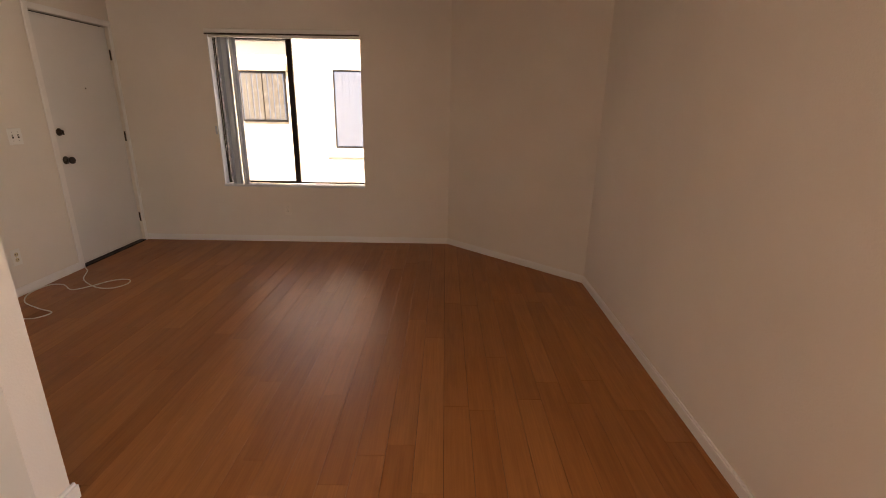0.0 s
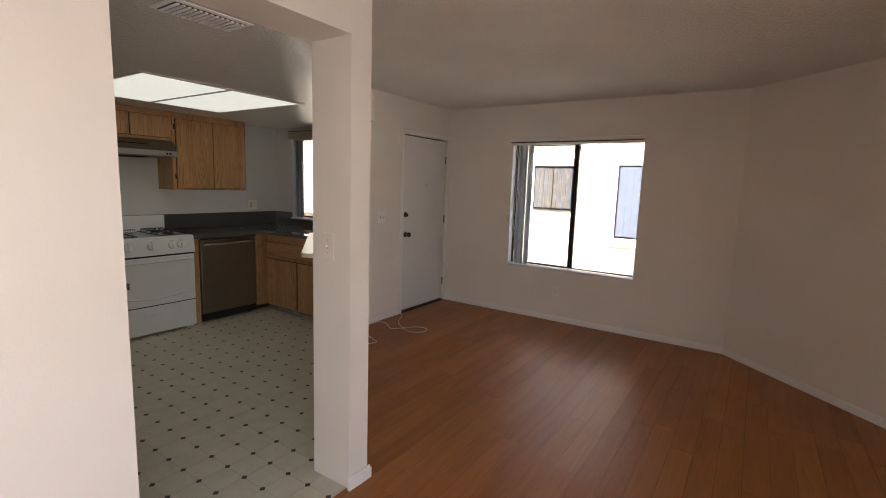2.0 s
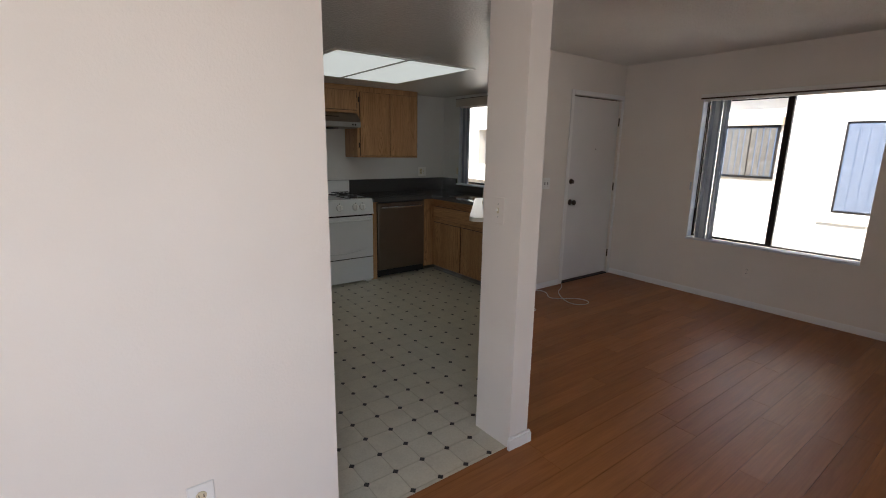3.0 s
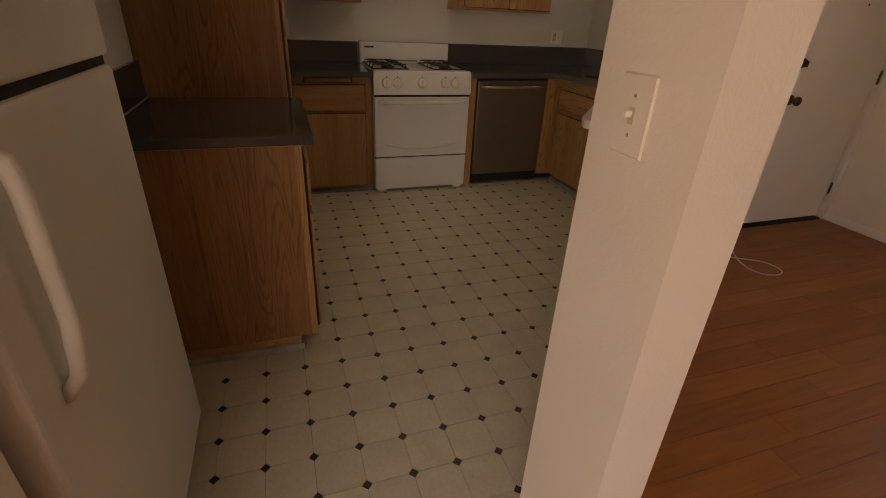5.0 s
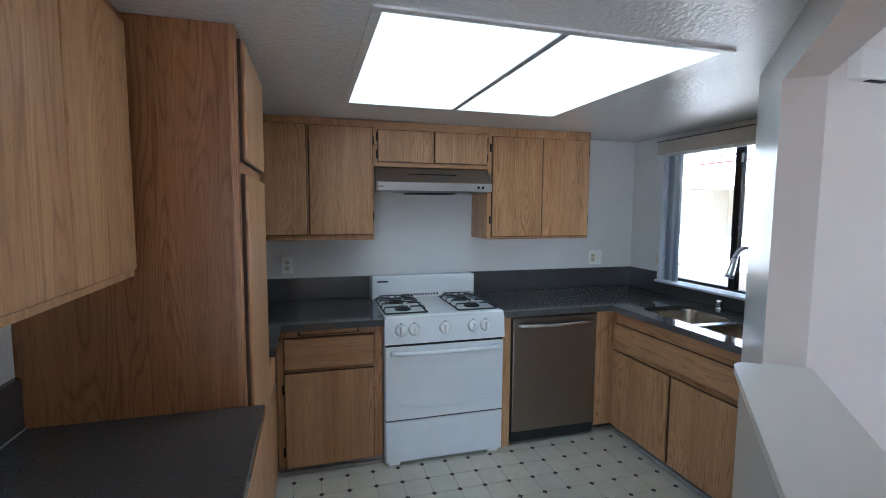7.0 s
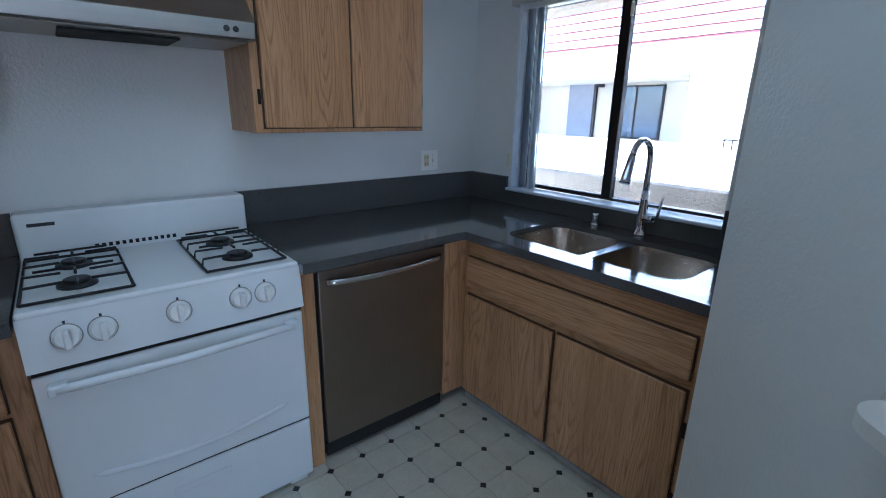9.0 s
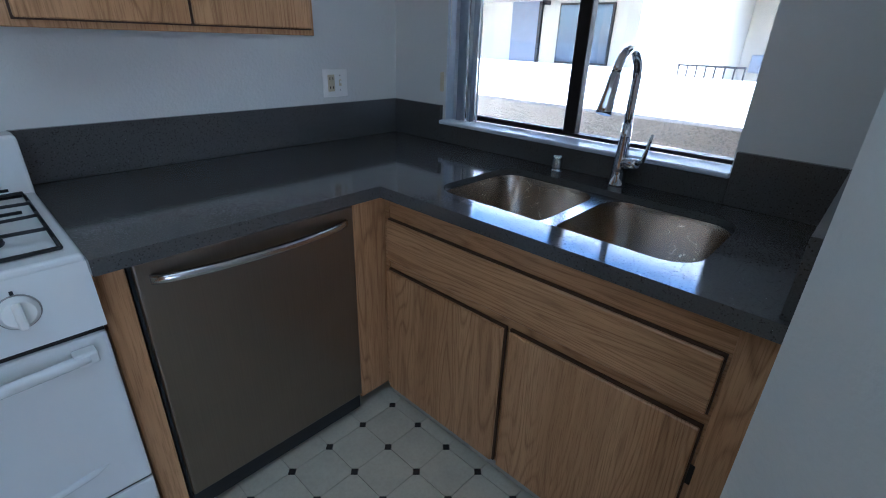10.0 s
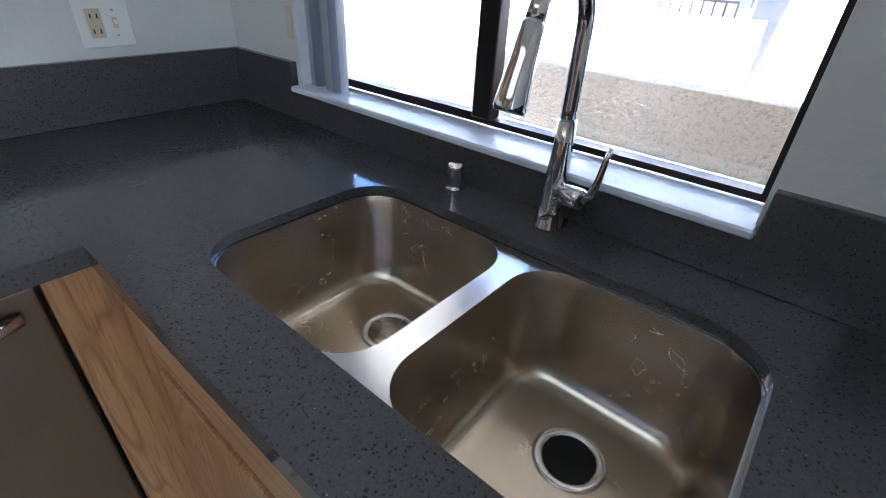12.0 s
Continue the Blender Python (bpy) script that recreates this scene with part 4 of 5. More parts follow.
part("pantry_side", bx(SX, PX0 - 0.003, CW, CW + 0.0205, CT1 + 0.0005, 1.066, 0.001), QUARTZ, splash)
top = thing("worktop", (2.2, -3.1, CT0), "dark grey quartz worktop on the short counter", "worktop")
part("slab", bx(PX1 + 0.006, 2.487, CW, -2.733, 0.8805, CT1, 0.003), QUARTZ, top)
splash = thing("backsplash", (2.2, CW, CT1), "dark quartz backsplash behind the short counter", "backsplash")
part("slab", bx(PX1 + 0.008, 2.487, CW, CW + 0.02, CT1 + 0.0005, 1.066, 0.001), QUARTZ, splash)
part("caulk_line", bx(PX1 + 0.006, 2.482, CW + 0.0205, CW + 0.024, CT1 + 0.0002, CT1 + 0.003), CAULK, splash, "pale line of caulk")

ORIGIN = Vector((0, 0, 0))
RZ = CT1 - SLAB
# ---- sink ----
sink = thing("kitchen_sink", (1.15, -0.33, 0.70), "undermount double-bowl brushed stainless steel sink", "sink")


def bowl(bm, r4, depth):
    x0, x1, y0, y1 = r4
    levels = [(0.0, 0.0, 0.080), (-0.02, 0.004, 0.079), (-depth + 0.035, 0.016, 0.075), (-depth + 0.012, 0.026, 0.068), (-depth + 0.003, 0.042, 0.056), (-depth, 0.065, 0.045)]
    rings = []
    for dz, inset, r in levels:
        pts = rounded_rect(x0 + inset, x1 - inset, y0 + inset, y1 - inset, r)
        rings.append([bm.verts.new((x, y, RZ - 0.0015 + dz)) for x, y in pts])
    cx, cy = (x0 + x1) / 2 + 0.004, (y0 + y1) / 2 + 0.055
    n = len(rings[0])
    rings.append([bm.verts.new((cx + 0.055 * math.cos(math.atan2(v.co.y - cy, v.co.x - cx)), cy + 0.055 * math.sin(math.atan2(v.co.y - cy, v.co.x - cx)), RZ - depth - 0.003)) for v in rings[-1]])
    for a, b_ in zip(rings, rings[1:]):
        for k in range(n):
            f = bm.faces.new((a[k], a[(k + 1) % n], b_[(k + 1) % n], b_[k]))
            f.smooth = True
    bm.faces.new(rings[-1])
    return (cx, cy, RZ - depth - 0.003)


for r4, depth, nm in ((LB, 0.205, "small"), (RB, 0.222, "large")):
    bm = B()
    cx, cy, cz = bowl(bm, r4, depth)
    part("bowl", bm, STEEL_SINK, sink)
    drain = part("drain", lathe(B(), (cx, cy, cz - 0.001), (0, 0, 1), [(0.0, 0.058), (0.003, 0.058), (0.005, 0.055), (0.0055, 0.050), (0.004, 0.045), (0.001, 0.043), (0.0005, 0.04)], 28), STEEL_RIM, sink, "round steel drain ring")
    part("drain_hole", lathe(B(), (cx, cy, cz + 0.0005), (0, 0, 1), [(0, 0.0425), (0.0015, 0.042), (0.0015, 0.012)], 24), GAP if nm == "large" else STEEL_SINK, drain)
bm = B()
slab_with_hole(bm, rounded_rect(0.74, 1.58, -0.56, -0.10, 0.09), rounded_rect(*LB, 0.080), RZ - 0.006, RZ - 0.001, rounded_rect(*RB, 0.080))
part("rim", bm, STEEL_RIM, sink, "polished steel rim and divider")

ORIGIN = Vector((0.024, -0.005, 0))
# ---- faucet ----
FXP, FYP = 1.128, -0.040
fa = thing("faucet", (FXP, FYP, CT1), "tall chrome gooseneck faucet with pull-down spray head", "faucet")
part("base", lathe(B(), (FXP, FYP, CT1), (0, 0, 1), [(0, 0.029), (0.004, 0.029), (0.008, 0.026), (0.05, 0.024), (0.10, 0.0205), (0.16, 0.017), (0.20, 0.0155)], 28), CHROME, fa)
arc = []
lean = Vector((0.0, -1.0, 0))
for k in range(6):
    arc.append(Vector((FXP, FYP, CT1 + 0.19 + 0.0286 * k)))
R0 = 0.077
for k in range(1, 16):
    a = radians(11 * k)
    arc.append(Vector((FXP, FYP, CT1 + 0.333)) + lean * (R0 * (1 - math.cos(a))) + Vector((0, 0, R0 * math.sin(a) * 1.1)))
part("neck", sweep(B(), arc, 0.0135, 16), CHROME, fa)
tip = arc[-1]
dirn = (arc[-1] - arc[-2]).normalized()
head = part("spray_head", lathe(B(), tip, dirn, [(0, 0.0145), (0.004, 0.0165), (0.05, 0.0185), (0.095, 0.0225), (0.11, 0.0235), (0.115, 0.021)], 24), CHROME, fa)
side = dirn.cross(Vector((0, 0, 1)).cross(dirn)).normalized()
bm = B()
lathe(bm, tip + dirn * 0.055 - side * 0.012, -side, [(0, 0.009), (0.0085, 0.009), (0.0105, 0.006)], 14)
part("button", bm, BLACK, head, "black spray button")
bm = B()
lathe(bm, tip + dirn * 0.078 - side * 0.013, -side, [(0, 0.009), (0.0095, 0.009), (0.0115, 0.006)], 14)
part("button", bm, BLACK, head, "black spray button")
hnd = part("handle_body", lathe(B(), (FXP + 0.015, FYP - 0.008, CT1 + 0.075), (0.9, -0.38, 0.18), [(0, 0.017), (0.03, 0.019), (0.052, 0.018), (0.056, 0.012)], 20), CHROME, fa)
hp = Vector((FXP + 0.064, FYP - 0.028, CT1 + 0.088))
part("lever", sweep(B(), [hp, hp + Vector((0.016, -0.003, 0.012)), hp + Vector((0.022, -0.002, 0.04)), hp + Vector((0.026, 0.0, 0.075)), hp + Vector((0.030, 0.002, 0.095))], [0.008, 0.008, 0.006, 0.0055, 0.004], 10), CHROME, hnd)
sp = thing("air_gap_cap", (0.895, -0.036, CT1), "small chrome sink air gap cap", "air gap")
part("cap", lathe(B(), (0.895, -0.036, CT1), (0, 0, 1), [(0, 0.0215), (0.003, 0.0215), (0.0032, 0.0210), (0.0034, 0.0190), (0.0036, 0.0186), (0.010, 0.0186), (0.046, 0.0186), (0.050, 0.0184), (0.054, 0.0172), (0.0565, 0.0145), (0.0575, 0.010), (0.0578, 0.004)], 24), CHROME, sp)

ORIGIN = Vector((-0.022, 0.024, 0))
# ---- stove ----
SY0, SY1 = -2.202, -1.448
st = thing("gas_stove", (0.33, -1.83, 0), "white gas range with four burners and black grates", "stove")
ZT = 0.918
part("body", bx(0.0, 0.625, SY0 + 0.002, SY1 - 0.002, 0.022, 0.90, 0.004), ENAMEL, st)
bm = B()
box(bm, 0.06, 0.655, SY0, SY1, 0.895, ZT, 0.010, 3)
part("cooktop", bm, ENAMEL, st)
bg = part("backguard", bx(0.005, 0.10, SY0, SY1, 0.90, 1.075, 0.012, 3), ENAMEL, st)
part("badge", bx(0.1005, 0.1015, -2.165, -2.09, 1.030, 1.042), PRINT, bg, "small black maker's mark")
for i in range(13):
    y = -1.985 + i * 0.021
    part("vent_hole", bx(0.1002, 0.1012, y - 0.006, y + 0.006, 0.930, 0.944), GAP, bg)
bm = B()
v = [(0.655, ZT - 0.016), (0.672, 0.753), (0.62, 0.753), (0.60, ZT - 0.018)]
lo = [bm.verts.new((x, SY0, z)) for x, z in v]
hi = [bm.verts.new((x, SY1, z)) for x, z in v]
bm.faces.new(lo)
bm.faces.new(hi[::-1])
for i in range(4):
    bm.faces.new((lo[i], hi[i], hi[(i + 1) % 4], lo[(i + 1) % 4]))
panel = part("control_panel", bm, ENAMEL, st)
for y in (-2.105, -2.025, -1.835, -1.655, -1.575):
    zc = 0.835
    part("dial_print", lathe(B(), (0.6632, y, zc), (1, 0, 0.11), [(0, 0.036), (0.0008, 0.036), (0.0009, 0.030)], 28), CAULK, panel, "printed dial ring")
    kn = part("knob", lathe(B(), (0.664, y, zc), (1, 0, 0.11), [(0, 0.033), (0.006, 0.033), (0.010, 0.027), (0.016, 0.026)], 28), PLASTIC, panel)
    part("knob_grip", bx(0.676, 0.704, y - 0.008, y + 0.008, zc - 0.024, zc + 0.026, 0.005, 2), PLASTIC, kn)
    part("dial_mark", bx(0.6612, 0.6625, y - 0.003, y + 0.003, zc + 0.037, zc + 0.045), PRINT, panel)
od = part("oven_door", bx(0.626, 0.664, SY0 + 0.004, SY1 - 0.004, 0.285, 0.735, 0.008, 2), ENAMEL, st)
part("door_gap", bx(0.60, 0.656, SY0 + 0.006, SY1 - 0.006, 0.7355, 0.7525), GAP, st)
bm = B()
n = 15
ys = [SY0 + 0.05 + (SY1 - SY0 - 0.10) * k / (n - 1) for k in range(n)]
sweep(bm, [(0.690 + 0.018 * math.sin(math.pi * k / (n - 1)), y, 0.700) for k, y in enumerate(ys)], 0.013, 10)
hb = part("handle", bm, ENAMEL, od)
for y in (SY0 + 0.055, SY1 - 0.055):
    part("handle_mount", bx(0.6645, 0.70, y - 0.022, y + 0.022, 0.684, 0.716, 0.006, 2), ENAMEL, od)
bm = B()
ribs = [(0.6645 + 0.001, SY0 + 0.08 + (SY1 - SY0 - 0.16) * k / 20, 0.385 - 0.035 * math.sin(math.pi * k / 20)) for k in range(21)]
sweep(bm, ribs, [0.001] + [0.009] * 19 + [0.001], 8)
part("moulded_rib", bm, ENAMEL, od)
dr = part("broiler_drawer", bx(0.626, 0.662, SY0 + 0.004, SY1 - 0.004, 0.022, 0.278, 0.008, 2), ENAMEL, st)
part("pull_recess", bx(0.6622, 0.6660, -1.93, -1.75, 0.195, 0.222, 0.0018), ENAMEL, dr)
part("door_gap", bx(0.60, 0.656, SY0 + 0.006, SY1 - 0.006, 0.2785, 0.2845), GAP, st)
for y in (SY0 + 0.06, SY1 - 0.06):
    part("foot", bx(0.585, 0.650, y - 0.035, y + 0.035, 0.0, 0.0215, 0.003), PLASTIC, st)
for gy in (-2.06, -1.605):
    part("burner_pan", bx(0.155, 0.605, gy - 0.128, gy + 0.128, ZT + 0.0005, ZT + 0.003, 0.001), ENAMEL, st)
    for gx in (0.27, 0.49):
        bu = part("burner", lathe(B(), (gx, gy, ZT + 0.003), (0, 0, 1), [(0, 0.052), (0.008, 0.05), (0.012, 0.042), (0.013, 0.03)], 24), IRON, st)
        part("burner_cap", lathe(B(), (gx, gy, ZT + 0.0165), (0, 0, 1), [(0, 0.034), (0.006, 0.034), (0.008, 0.028)], 24), IRON, bu)
    bm = B()
    zt = ZT + 0.032
    x0, x1, y0, y1 = 0.150, 0.612, gy - 0.128, gy + 0.128
    loop = [(x0, y0), (x1, y0), (x1, y1), (x0, y1)]
    for i in range(4):
        a, b_ = loop[i], loop[(i + 1) % 4]
        sweep(bm, [(*a, ZT + 0.008), (*b_, ZT + 0.008)], 0.0045, 6)
    for gx in (0.27, 0.49):
        for sx, sy in ((0, 1), (0, -1)):
            for off in (-0.055, 0.055):
                sweep(bm, [(gx + off, gy + sy * 0.128, ZT + 0.008), (gx + off, gy + sy * 0.122, zt), (gx + off * 0.9, gy + sy * 0.035, zt)], 0.0042, 6)
        for sx in (-1, 1):
            sweep(bm, [(gx + sx * 0.10, gy, zt - 0.002), (gx + sx * 0.028, gy, zt)], 0.0042, 6)
        sweep(bm, [(gx - 0.10, gy - 0.1, zt), (gx - 0.10, gy + 0.1, zt)], 0.0042, 6)
    part("grate", bm, IRON, st, "black wire grate")

ORIGIN = Vector((0.002, 0.022, -0.006))
# ---- range hood ----
HY0, HY1 = -2.204, -1.434
hd = thing("range_hood", (0.15, -1.83, 1.66), "brushed stainless under-cabinet range hood", "range hood")
bm = B()
prof = [(SX + 0.001, 1.665), (0.36, 1.665), (0.365, 1.669), (0.365, 1.722), (0.285, 1.815), (SX + 0.001, 1.819)]
lo = [bm.verts.new((x, HY0, z)) for x, z in prof]
hi = [bm.verts.new((x, HY1, z)) for x, z in prof]
bm.faces.new(lo)
bm.faces.new(hi[::-1])
for i in range(len(prof)):
    j = (i + 1) % len(prof)
    bm.faces.new((lo[i], hi[i], hi[j], lo[j]))
part("canopy", bm, STEEL_Y, hd)
part("fascia", bx(0.3655, 0.368, HY0 + 0.012, HY1 - 0.003, 1.668, 1.720, 0.001), brushed("bright_fascia_steel", (0.62, 0.62, 0.60), 0.28, 1), hd, "bright brushed steel front band")
part("underside", bx(0.02, 0.345, HY0 + 0.02, HY1 - 0.02, 1.658, 1.6645, 0.002), STEEL_Y, hd)
part("filter", bx(0.08, 0.30, -1.98, -1.66, 1.650, 1.6575, 0.002), GAP, hd, "dark grease filter")
for i in range(18):
    part("vent_slot", bx(0.318, 0.327, -1.99 + i * 0.018, -1.978 + i * 0.018, 1.770, 1.778), GAP, hd)
for y in (-1.53, -1.50):
    part("button", lathe(B(), (0.368, y, 1.694), (1, 0, 0), [(0, 0.010), (0.003, 0.010), (0.004, 0.007)], 14), BLACK, hd)
part("badge", bx(0.3682, 0.3688, -2.20, -2.16, 1.690, 1.695), PRINT, hd)

ORIGIN = Vector((-0.02, 0.016, 0))
# ---- dishwasher ----
dw = thing("dishwasher", (0.3, -1.06, 0), "brushed stainless steel dishwasher with curved bar handle", "dishwasher")
WY0, WY1 = -1.368, -0.742
part("tub", bx(0.02, 0.60, WY0, WY1, 0.03, 0.868), BLACK, dw)
part("door", bx(0.6005, 0.628, WY0 + 0.006, WY1 - 0.006, 0.095, 0.853, 0.005, 2), STEEL_Z, dw)
# black bar in place of the shade in the gap under the worktop
part("dark_gap_strip", bx(0.590, 0.6245, WY0 + 0.006, WY1 - 0.006, 0.8545, 0.8745, 0.002), BLACK, dw, "black strip painting the shaded gap above the door")
part("kick_plate", bx(0.6005, 0.612, WY0 + 0.006, WY1 - 0.006, 0.022, 0.088, 0.002), BLACK, dw)
for y in (WY0 + 0.05, WY1 - 0.05):
    part("leg", lathe(B(), (0.55, y, 0), (0, 0, 1), [(0, 0.018), (0.008, 0.018), (0.01, 0.008), (0.03, 0.008)], 12), BLACK, dw)
n = 17
hy = [WY0 + 0.035 + (WY1 - WY0 - 0.07) * k / (n - 1) for k in range(n)]
bm = B()
pts = [(0.630 + 0.040 * math.sin(math.pi * k / (n - 1)) ** 0.6, y, 0.806) for k, y in enumerate(hy)]
rings = []
for x, y, z in pts:
    rings.append([bm.verts.new((x + dx, y, z + dz)) for dx, dz in ((0, -0.013), (0.008, -0.010), (0.011, 0), (0.008, 0.010), (0, 0.013), (-0.003, 0))])
for a, b_ in zip(rings, rings[1:]):
    for k in range(6):
        f_ = bm.faces.new((a[k], a[(k + 1) % 6], b_[(k + 1) % 6], b_[k]))
        f_.smooth = True
bm.faces.new(rings[0][::-1])
bm.faces.new(rings[-1])
part("handle", bm, STEEL_RIM, dw, "bright curved steel handle")

ORIGIN = Vector((0, 0, 0))
# ---- refrigerator ----
fr = thing("refrigerator", (3.165, -3.6, 0), "white top-freezer refrigerator with moulded handles", "refrigerator")
RX0, RX1, RF = 2.80, 3.53, -3.185
part("cabinet", bx(RX0 + 0.005, RX1 - 0.005, -4.0, RF - 0.075, 0.03, 1.68, 0.006), FRIDGE_WHITE, fr)
part("base_grille", bx(RX0 + 0.01, RX1 - 0.01, RF - 0.07, RF - 0.03, 0.0, 0.07, 0.003), GAP, fr)
for z0, z1, up in ((0.075, 1.166, False), (1.185, 1.68, True)):
    d = part("freezer_door" if up else "door", bx(RX0, RX1, RF - 0.072, RF, z0, z1, 0.012, 3), FRIDGE_WHITE, fr)
    hx = RX1 - 0.09
    if up:
        path = [(hx, RF - 0.002, 1.21), (hx, RF + 0.045, 1.22), (hx, RF + 0.05, 1.26), (hx, RF + 0.05, 1.42), (hx, RF + 0.03, 1.50), (hx, RF - 0.002, 1.53)]
    else:
        path = [(hx, RF - 0.002, 1.13), (hx, RF + 0.035, 1.12), (hx, RF + 0.04, 1.08), (hx, RF + 0.038, 0.88), (hx, RF + 0.025, 0.79), (hx, RF - 0.002, 0.75)]
    part("handle", sweep(B(), path, [0.016, 0.014, 0.013, 0.013, 0.013, 0.012], 10), FRIDGE_WHITE, d)
part("door_seal", bx(RX0 + 0.01, RX1 - 0.01, RF - 0.06, RF - 0.012, 1.1665, 1.1845), GAP, fr)

# ---- loose cable by the front door ----
cpts = [(1.905, 0.22, 0.012), (1.99, 0.14, 0.008), (2.10, -0.05, 0.007), (2.30, -0.20, 0.006), (2.44, -0.22, 0.006), (2.50, -0.13, 0.006), (2.46, -0.04, 0.006),
        (2.35, -0.06, 0.008), (2.25, -0.22, 0.011), (2.16, -0.26, 0.006), (2.06, -0.20, 0.02), (1.98, -0.24, 0.03), (1.93, -0.36, 0.01), (2.02, -0.50, 0.006), (2.2, -0.60, 0.006), (2.34, -0.66, 0.006), (2.30, -0.75, 0.006), (2.2, -0.76, 0.006)]


def smooth_path(pts, n=6):
    pts = [Vector(p) for p in pts]
    out = []
    for i in range(len(pts) - 1):
        p0, p1, p2, p3 = pts[max(i - 1, 0)], pts[i], pts[i + 1], pts[min(i + 2, len(pts) - 1)]
        for k in range(n):
            t = k / n
            out.append(0.5 * ((2 * p1) + (p2 - p0) * t + (2 * p0 - 5 * p1 + 4 * p2 - p3) * t * t + (3 * p1 - p0 - 3 * p2 + p3) * t ** 3))
    return out + [pts[-1]]


cb = linked("coaxial_cable", sweep(B(), smooth_path(cpts), 0.0042, 8), CABLE)
tagged(cb, "loose white coaxial cable coiled on the floor by the front door", "cable")

# ---- outside ----
GZ = -2.9
bm = B()
box(bm, -300, 300, -300, 300, GZ - 0.3, GZ)
structure("ground", bm, CONCRETE, "pale concrete court between the buildings", "ground")
bm = B()
box(bm, -4.5, 1.735, KY + 0.15, 1.42, -0.25, -0.08)
structure("walkway", bm, CONCRETE, "concrete walkway outside the kitchen window", "walkway")
par = tagged(linked("walkway_parapet", bx(-4.5, 1.735, 1.30, 1.44, -0.3, 0.95, 0.004), STUCCO_TAN), "tan stucco parapet of the outside walkway", "parapet")
structure("walkway_beam", bx(-4.5, 1.735, 1.30, 1.50, 2.22, 2.72), STUCCO_TAN, "tan stucco beam above the walkway", "beam")
structure("walkway_ceiling", bx(-4.5, 1.735, KY + 0.15, 1.30, 2.55, 2.70), STUCCO, "stucco soffit over the walkway", "soffit")

hb_ = thing("apartment_building", (-3, 6, GZ), "sunlit cream stucco apartment building with recessed balcony entries", "building")
bm = B()
box(bm, -12, -4.6, 4.6, 8.5, GZ, 3.2)
box(bm, -4.6, -0.81, 6.0, 8.5, GZ, 1.96)
box(bm, -0.81, 0.05, 4.6, 8.5, GZ, 1.96)
box(bm, 0.05, 0.75, 6.0, 8.5, GZ, 1.96)
box(bm, -4.6, 0.75, 4.6, 8.5, 1.96, 3.2)
part("wall", bm, STUCCO, hb_)
part("balcony_parapet", bx(-4.6, -0.81, 4.52, 4.68, -0.4, 1.065, 0.004), STUCCO, hb_)
part("balcony_floor", bx(-4.6, -0.81, 4.68, 6.0, -0.3, -0.1), CONCRETE, hb_)
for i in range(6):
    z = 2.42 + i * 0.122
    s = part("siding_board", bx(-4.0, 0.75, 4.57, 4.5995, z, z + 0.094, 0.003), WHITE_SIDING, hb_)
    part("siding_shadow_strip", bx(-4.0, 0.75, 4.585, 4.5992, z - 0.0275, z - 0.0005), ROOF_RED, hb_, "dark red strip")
d_ = part("entry_door", bx(-3.70, -3.15, 5.96, 5.999, 0.0, 1.99, 0.004), GREY_DOOR, hb_, "grey entry door")
part("door_frame", bx(-3.145, -3.09, 5.95, 5.999, 0.0, 2.03), BRONZE, hb_)
part("wall_lamp", lathe(B(), (-2.98, 5.93, 1.90), (0, 0, 1), [(0, 0.06), (0.12, 0.06), (0.13, 0.02)], 14), BRONZE, hb_)
w_ = part("window", bx(-2.75, -1.80, 5.97, 5.999, 1.02, 1.92), BRONZE, hb_)
for a, b_ in ((-2.72, -2.30), (-2.26, -1.83)):
    part("pane", bx(a, b_, 5.955, 5.969, 1.05, 1.89), FAR_GLASS, w_)
part("entry_door", bx(0.36, 0.74, 5.96, 5.999, 0.0, 2.0, 0.004), GREY_DOOR, hb_, "blue-grey entry door")
part("meter_box", bx(0.19, 0.32, 5.90, 5.999, 1.05, 1.27, 0.01), VANE_DARK, hb_, "grey metal meter box")
rl = thing("stair_railing", (-0.2, 4.3, GZ), "dark metal railing on a cream stucco court wall", "railing")
part("court_wall", bx(-0.81, 0.75, 4.25, 4.40, GZ, 1.03, 0.004), STUCCO, rl, "cream stucco court wall")
part("top_rail", bx(-0.17, 0.51, 4.30, 4.33, 1.145, 1.165), BRONZE, rl)
for i in range(8):
    x = -0.165 + i * 0.094
    part("baluster", bx(x, x + 0.014, 4.308, 4.322, 1.0305, 1.1445), BRONZE, rl)

hb2 = thing("apartment_building", (3.6, 5, GZ), "sunlit cream stucco apartment building with bronze windows", "building")
bm = B()
box(bm, 2.47, 9.0, 4.6, 8.5, GZ, 3.3)
box(bm, 0.76, 2.47, 5.4, 8.5, GZ, 2.43)
box(bm, 0.76, 2.47, 5.1, 8.5, 2.58, 3.3)
part("wall", bm, STUCCO, hb2)
part("fascia_board", bx(0.76, 2.468, 5.3, 5.399, 2.44, 2.57), VANE_DARK, hb2, "grey-purple fascia board")
part("lintel", bx(1.22, 2.12, 5.30, 5.399, 1.93, 2.06), STUCCO_TAN, hb2, "tan lintel")
w_ = part("window", bx(1.25, 2.08, 5.36, 5.399, 1.045, 1.925), BRONZE, hb2)
for a, b_ in ((1.28, 1.64), (1.68, 2.05)):
    part("pane", bx(a, b_, 5.345, 5.359, 1.08, 1.89), FAR_GLASS, w_)
for i in range(8):
    x = 1.30 + i * 0.094
    part("blind_slat", bx(x, x + 0.075, 5.335, 5.344, 1.09, 1.88), FAR_BLIND_TAN, w_)
bm = B()
x0, x1, z0, z1, t = 3.12, 4.40, 0.655, 1.91, 0.145
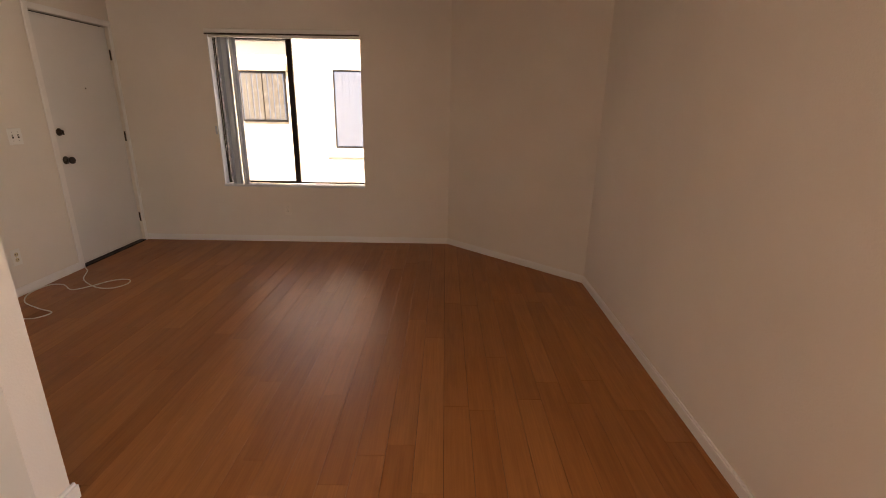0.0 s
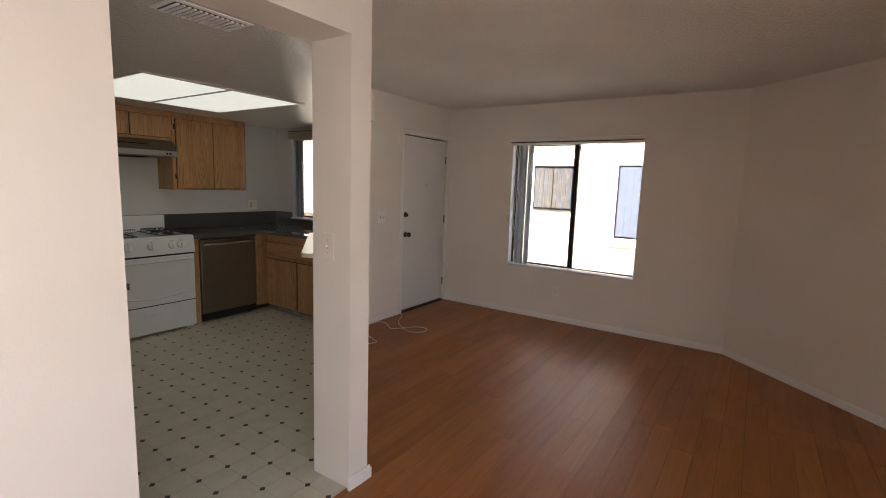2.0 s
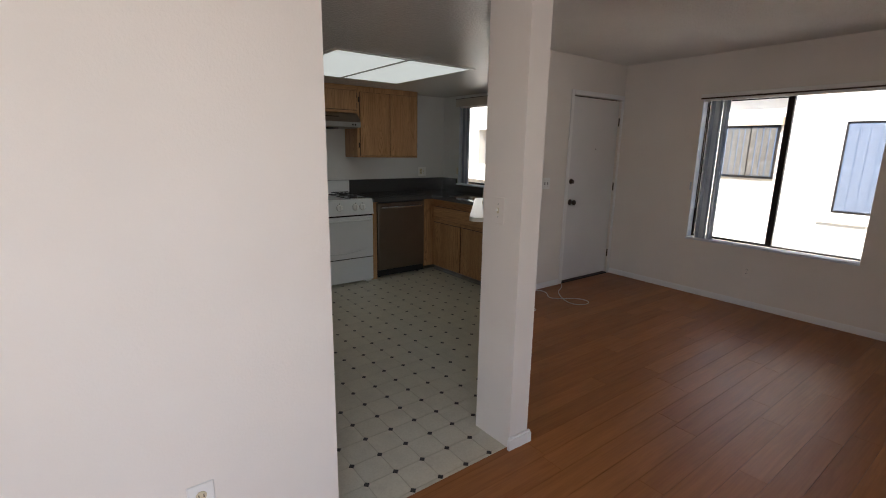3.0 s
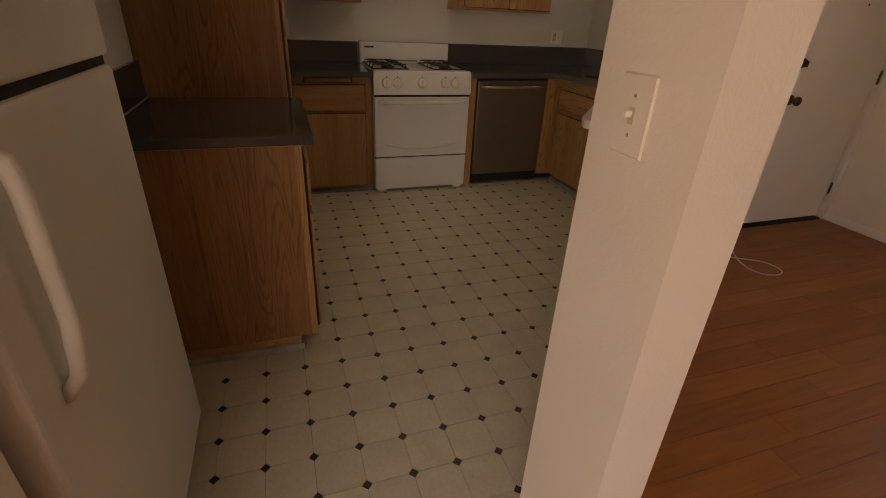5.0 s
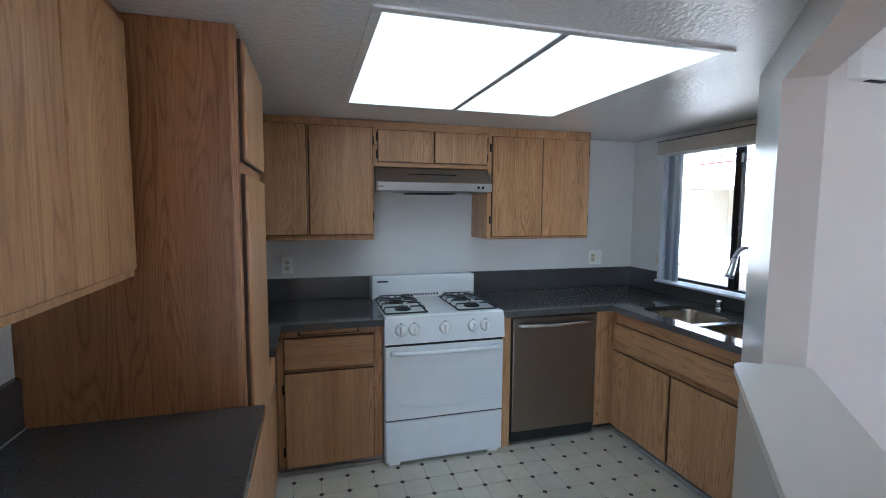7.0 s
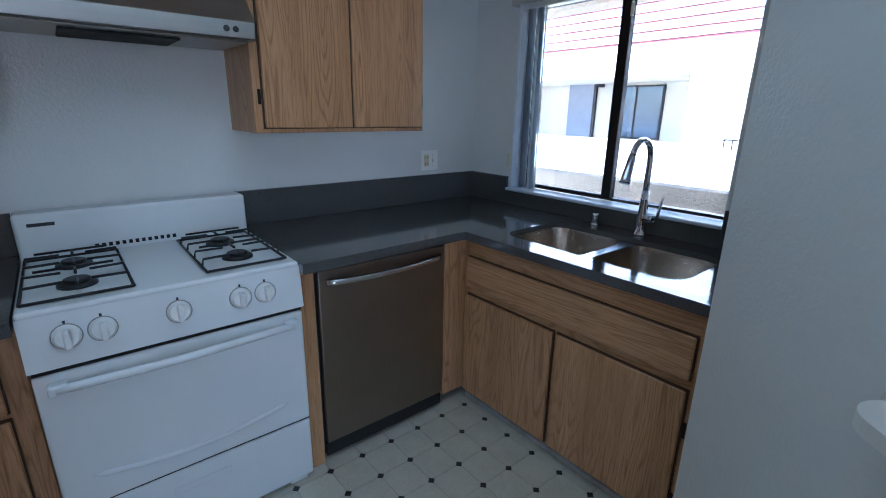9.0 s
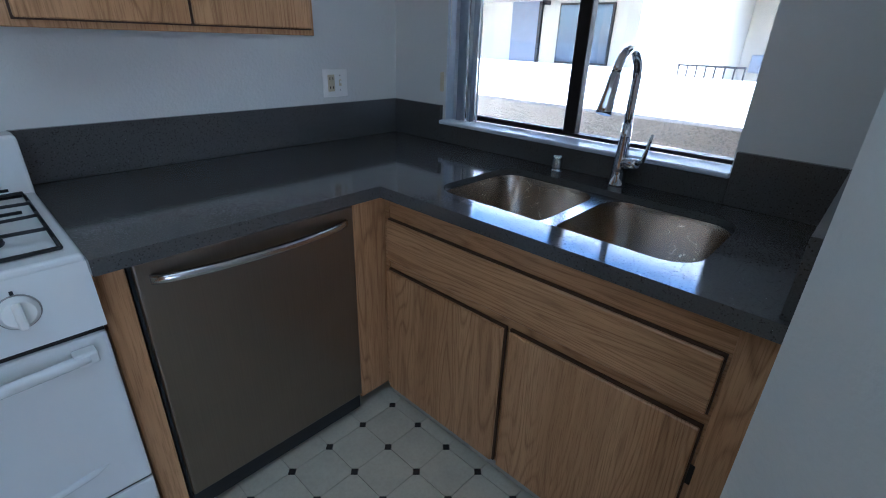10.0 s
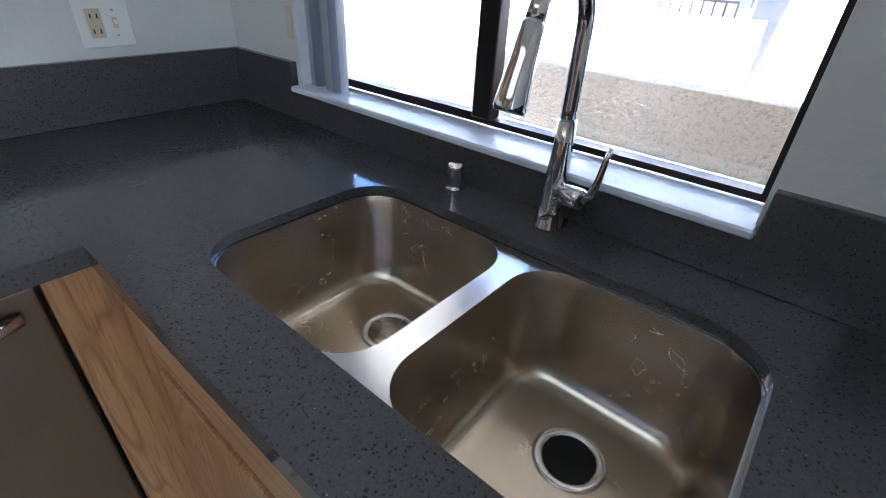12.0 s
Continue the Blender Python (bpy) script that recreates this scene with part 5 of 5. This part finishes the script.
box(bm, x0 - t, x1 + t, 4.555, 4.599, z1, z1 + t)
box(bm, x0 - t, x1 + t, 4.555, 4.599, z0 - t, z0)
box(bm, x0 - t, x0, 4.555, 4.599, z0, z1)
box(bm, x1, x1 + t, 4.555, 4.599, z0, z1)
part("window_surround", bm, STUCCO, hb2, "raised stucco surround")
w_ = part("window", bx(x0, x1, 4.58, 4.599, z0, z1), BRONZE, hb2)
part("pane", bx(x0 + 0.03, x1 - 0.03, 4.565, 4.579, z0 + 0.03, z1 - 0.03), FAR_GLASS, w_)
for i in range(11):
    x = x0 + 0.05 + i * 0.112
    part("blind_slat", bx(x, x + 0.10, 4.556, 4.564, z0 + 0.04, z1 - 0.04), FAR_BLIND, w_)

# ---- pieces of the floors ----
PITCH, TX0, TY0 = 0.148, 2.727, -2.696


def in_kitchen(x, y):
    if not (-0.02 < y + 3.42 and y < -0.52 and x > 0.5 and x < 3.78):
        return False
    if x < 3.38 and (Vector((x, y)) - PA).dot(OUT) > 0.07 or x >= 3.38 and y > -2.235:
        return False
    if y < -2.86 and x < 2.45:
        return False
    if y < -3.34 or (x > 3.54 and y < -3.14):
        return False
    if x < 0.53 or (x > 3.74):
        return False
    return True


g, cut, lift = PITCH / 2 - 0.0009, 0.0165, -0.004
plan = [(g, -g + cut), (g, g - cut), (g - cut, g), (-g + cut, g), (-g, g - cut), (-g, -g + cut), (-g + cut, -g), (g - cut, -g)]
tile_mesh = None
spot_mesh = None
for i in range(-17, 8):
    for j in range(-5, 16):
        x, y = TX0 + (i + 0.5) * PITCH, TY0 + (j + 0.5) * PITCH
        if in_kitchen(x, y):
            if tile_mesh is None:
                o = linked("tile", prism(B(), plan, -0.005, 0.0), VINYL)
                tile_mesh = o.data
            else:
                o = new("tile", tile_mesh)
            o.location = (x, y, 0)
            o.parent = kitchen_floor
        xs, ys_ = TX0 + i * PITCH, TY0 + j * PITCH
        if in_kitchen(xs, ys_):
            r = 0.0148
            if spot_mesh is None:
                o = linked("spot", prism(B(), [(r, 0), (0, r), (-r, 0), (0, -r)], -0.005, 0.0002), VINYL_BLACK)
                spot_mesh = o.data
            else:
                o = new("spot", spot_mesh)
            o.location = (xs, ys_, 0)
            o.parent = kitchen_floor

PX, PW, PLEN = 4.992, 0.12, 1.21
plank_mesh = {}
rnd = random.Random(11)
k0 = int((1.87 - PX) / PW) - 1
for k in range(k0, 12):
    x = PX + k * PW
    if x > 6.3:
        break
    offset = rnd.uniform(0, PLEN)
    y = -5.8 + offset - PLEN
    while y < LY + 0.1:
        a, b_ = max(y, -5.75), min(y + PLEN, LY + 0.02)
        y += PLEN
        xc = x + PW / 2
        lim = LY + 0.02
        if xc < 3.75:
            # clip behind the slanting wall and post
            if x + PW < 1.87:
                continue
            lowest = PA.y + ALONG.y / ALONG.x * (x - PA.x) + 0.06
            if x > 3.35:
                lowest = max(lowest, -2.255)
            if x + PW > 3.64:
                lowest = -5.75
            a = max(a, lowest)
        if xc > 5.0:
            b_ = min(b_, LY + 0.12 - (x - 5.0) * 0.96)
        if b_ - a < 0.03:
            continue
        xa = x
        if x < 3.637 < x + PW and a < -2.28:
            xa = 3.637
        wide = x + PW - xa
        key = (round(b_ - a, 3), round(wide, 4))
        if key not in plank_mesh:
            ln = key[0] - 0.0006
            o = linked("plank", prism(B(), [(0.0008, 0.0008), (wide - 0.0008, 0.0008), (wide - 0.0008, ln), (0.0008, ln)], -0.0035, 0.002), PLANK)
            plank_mesh[key] = o.data
        else:
            o = new("plank", plank_mesh[key])
        o.location = (xa, a, 0)
        o.parent = living_floor
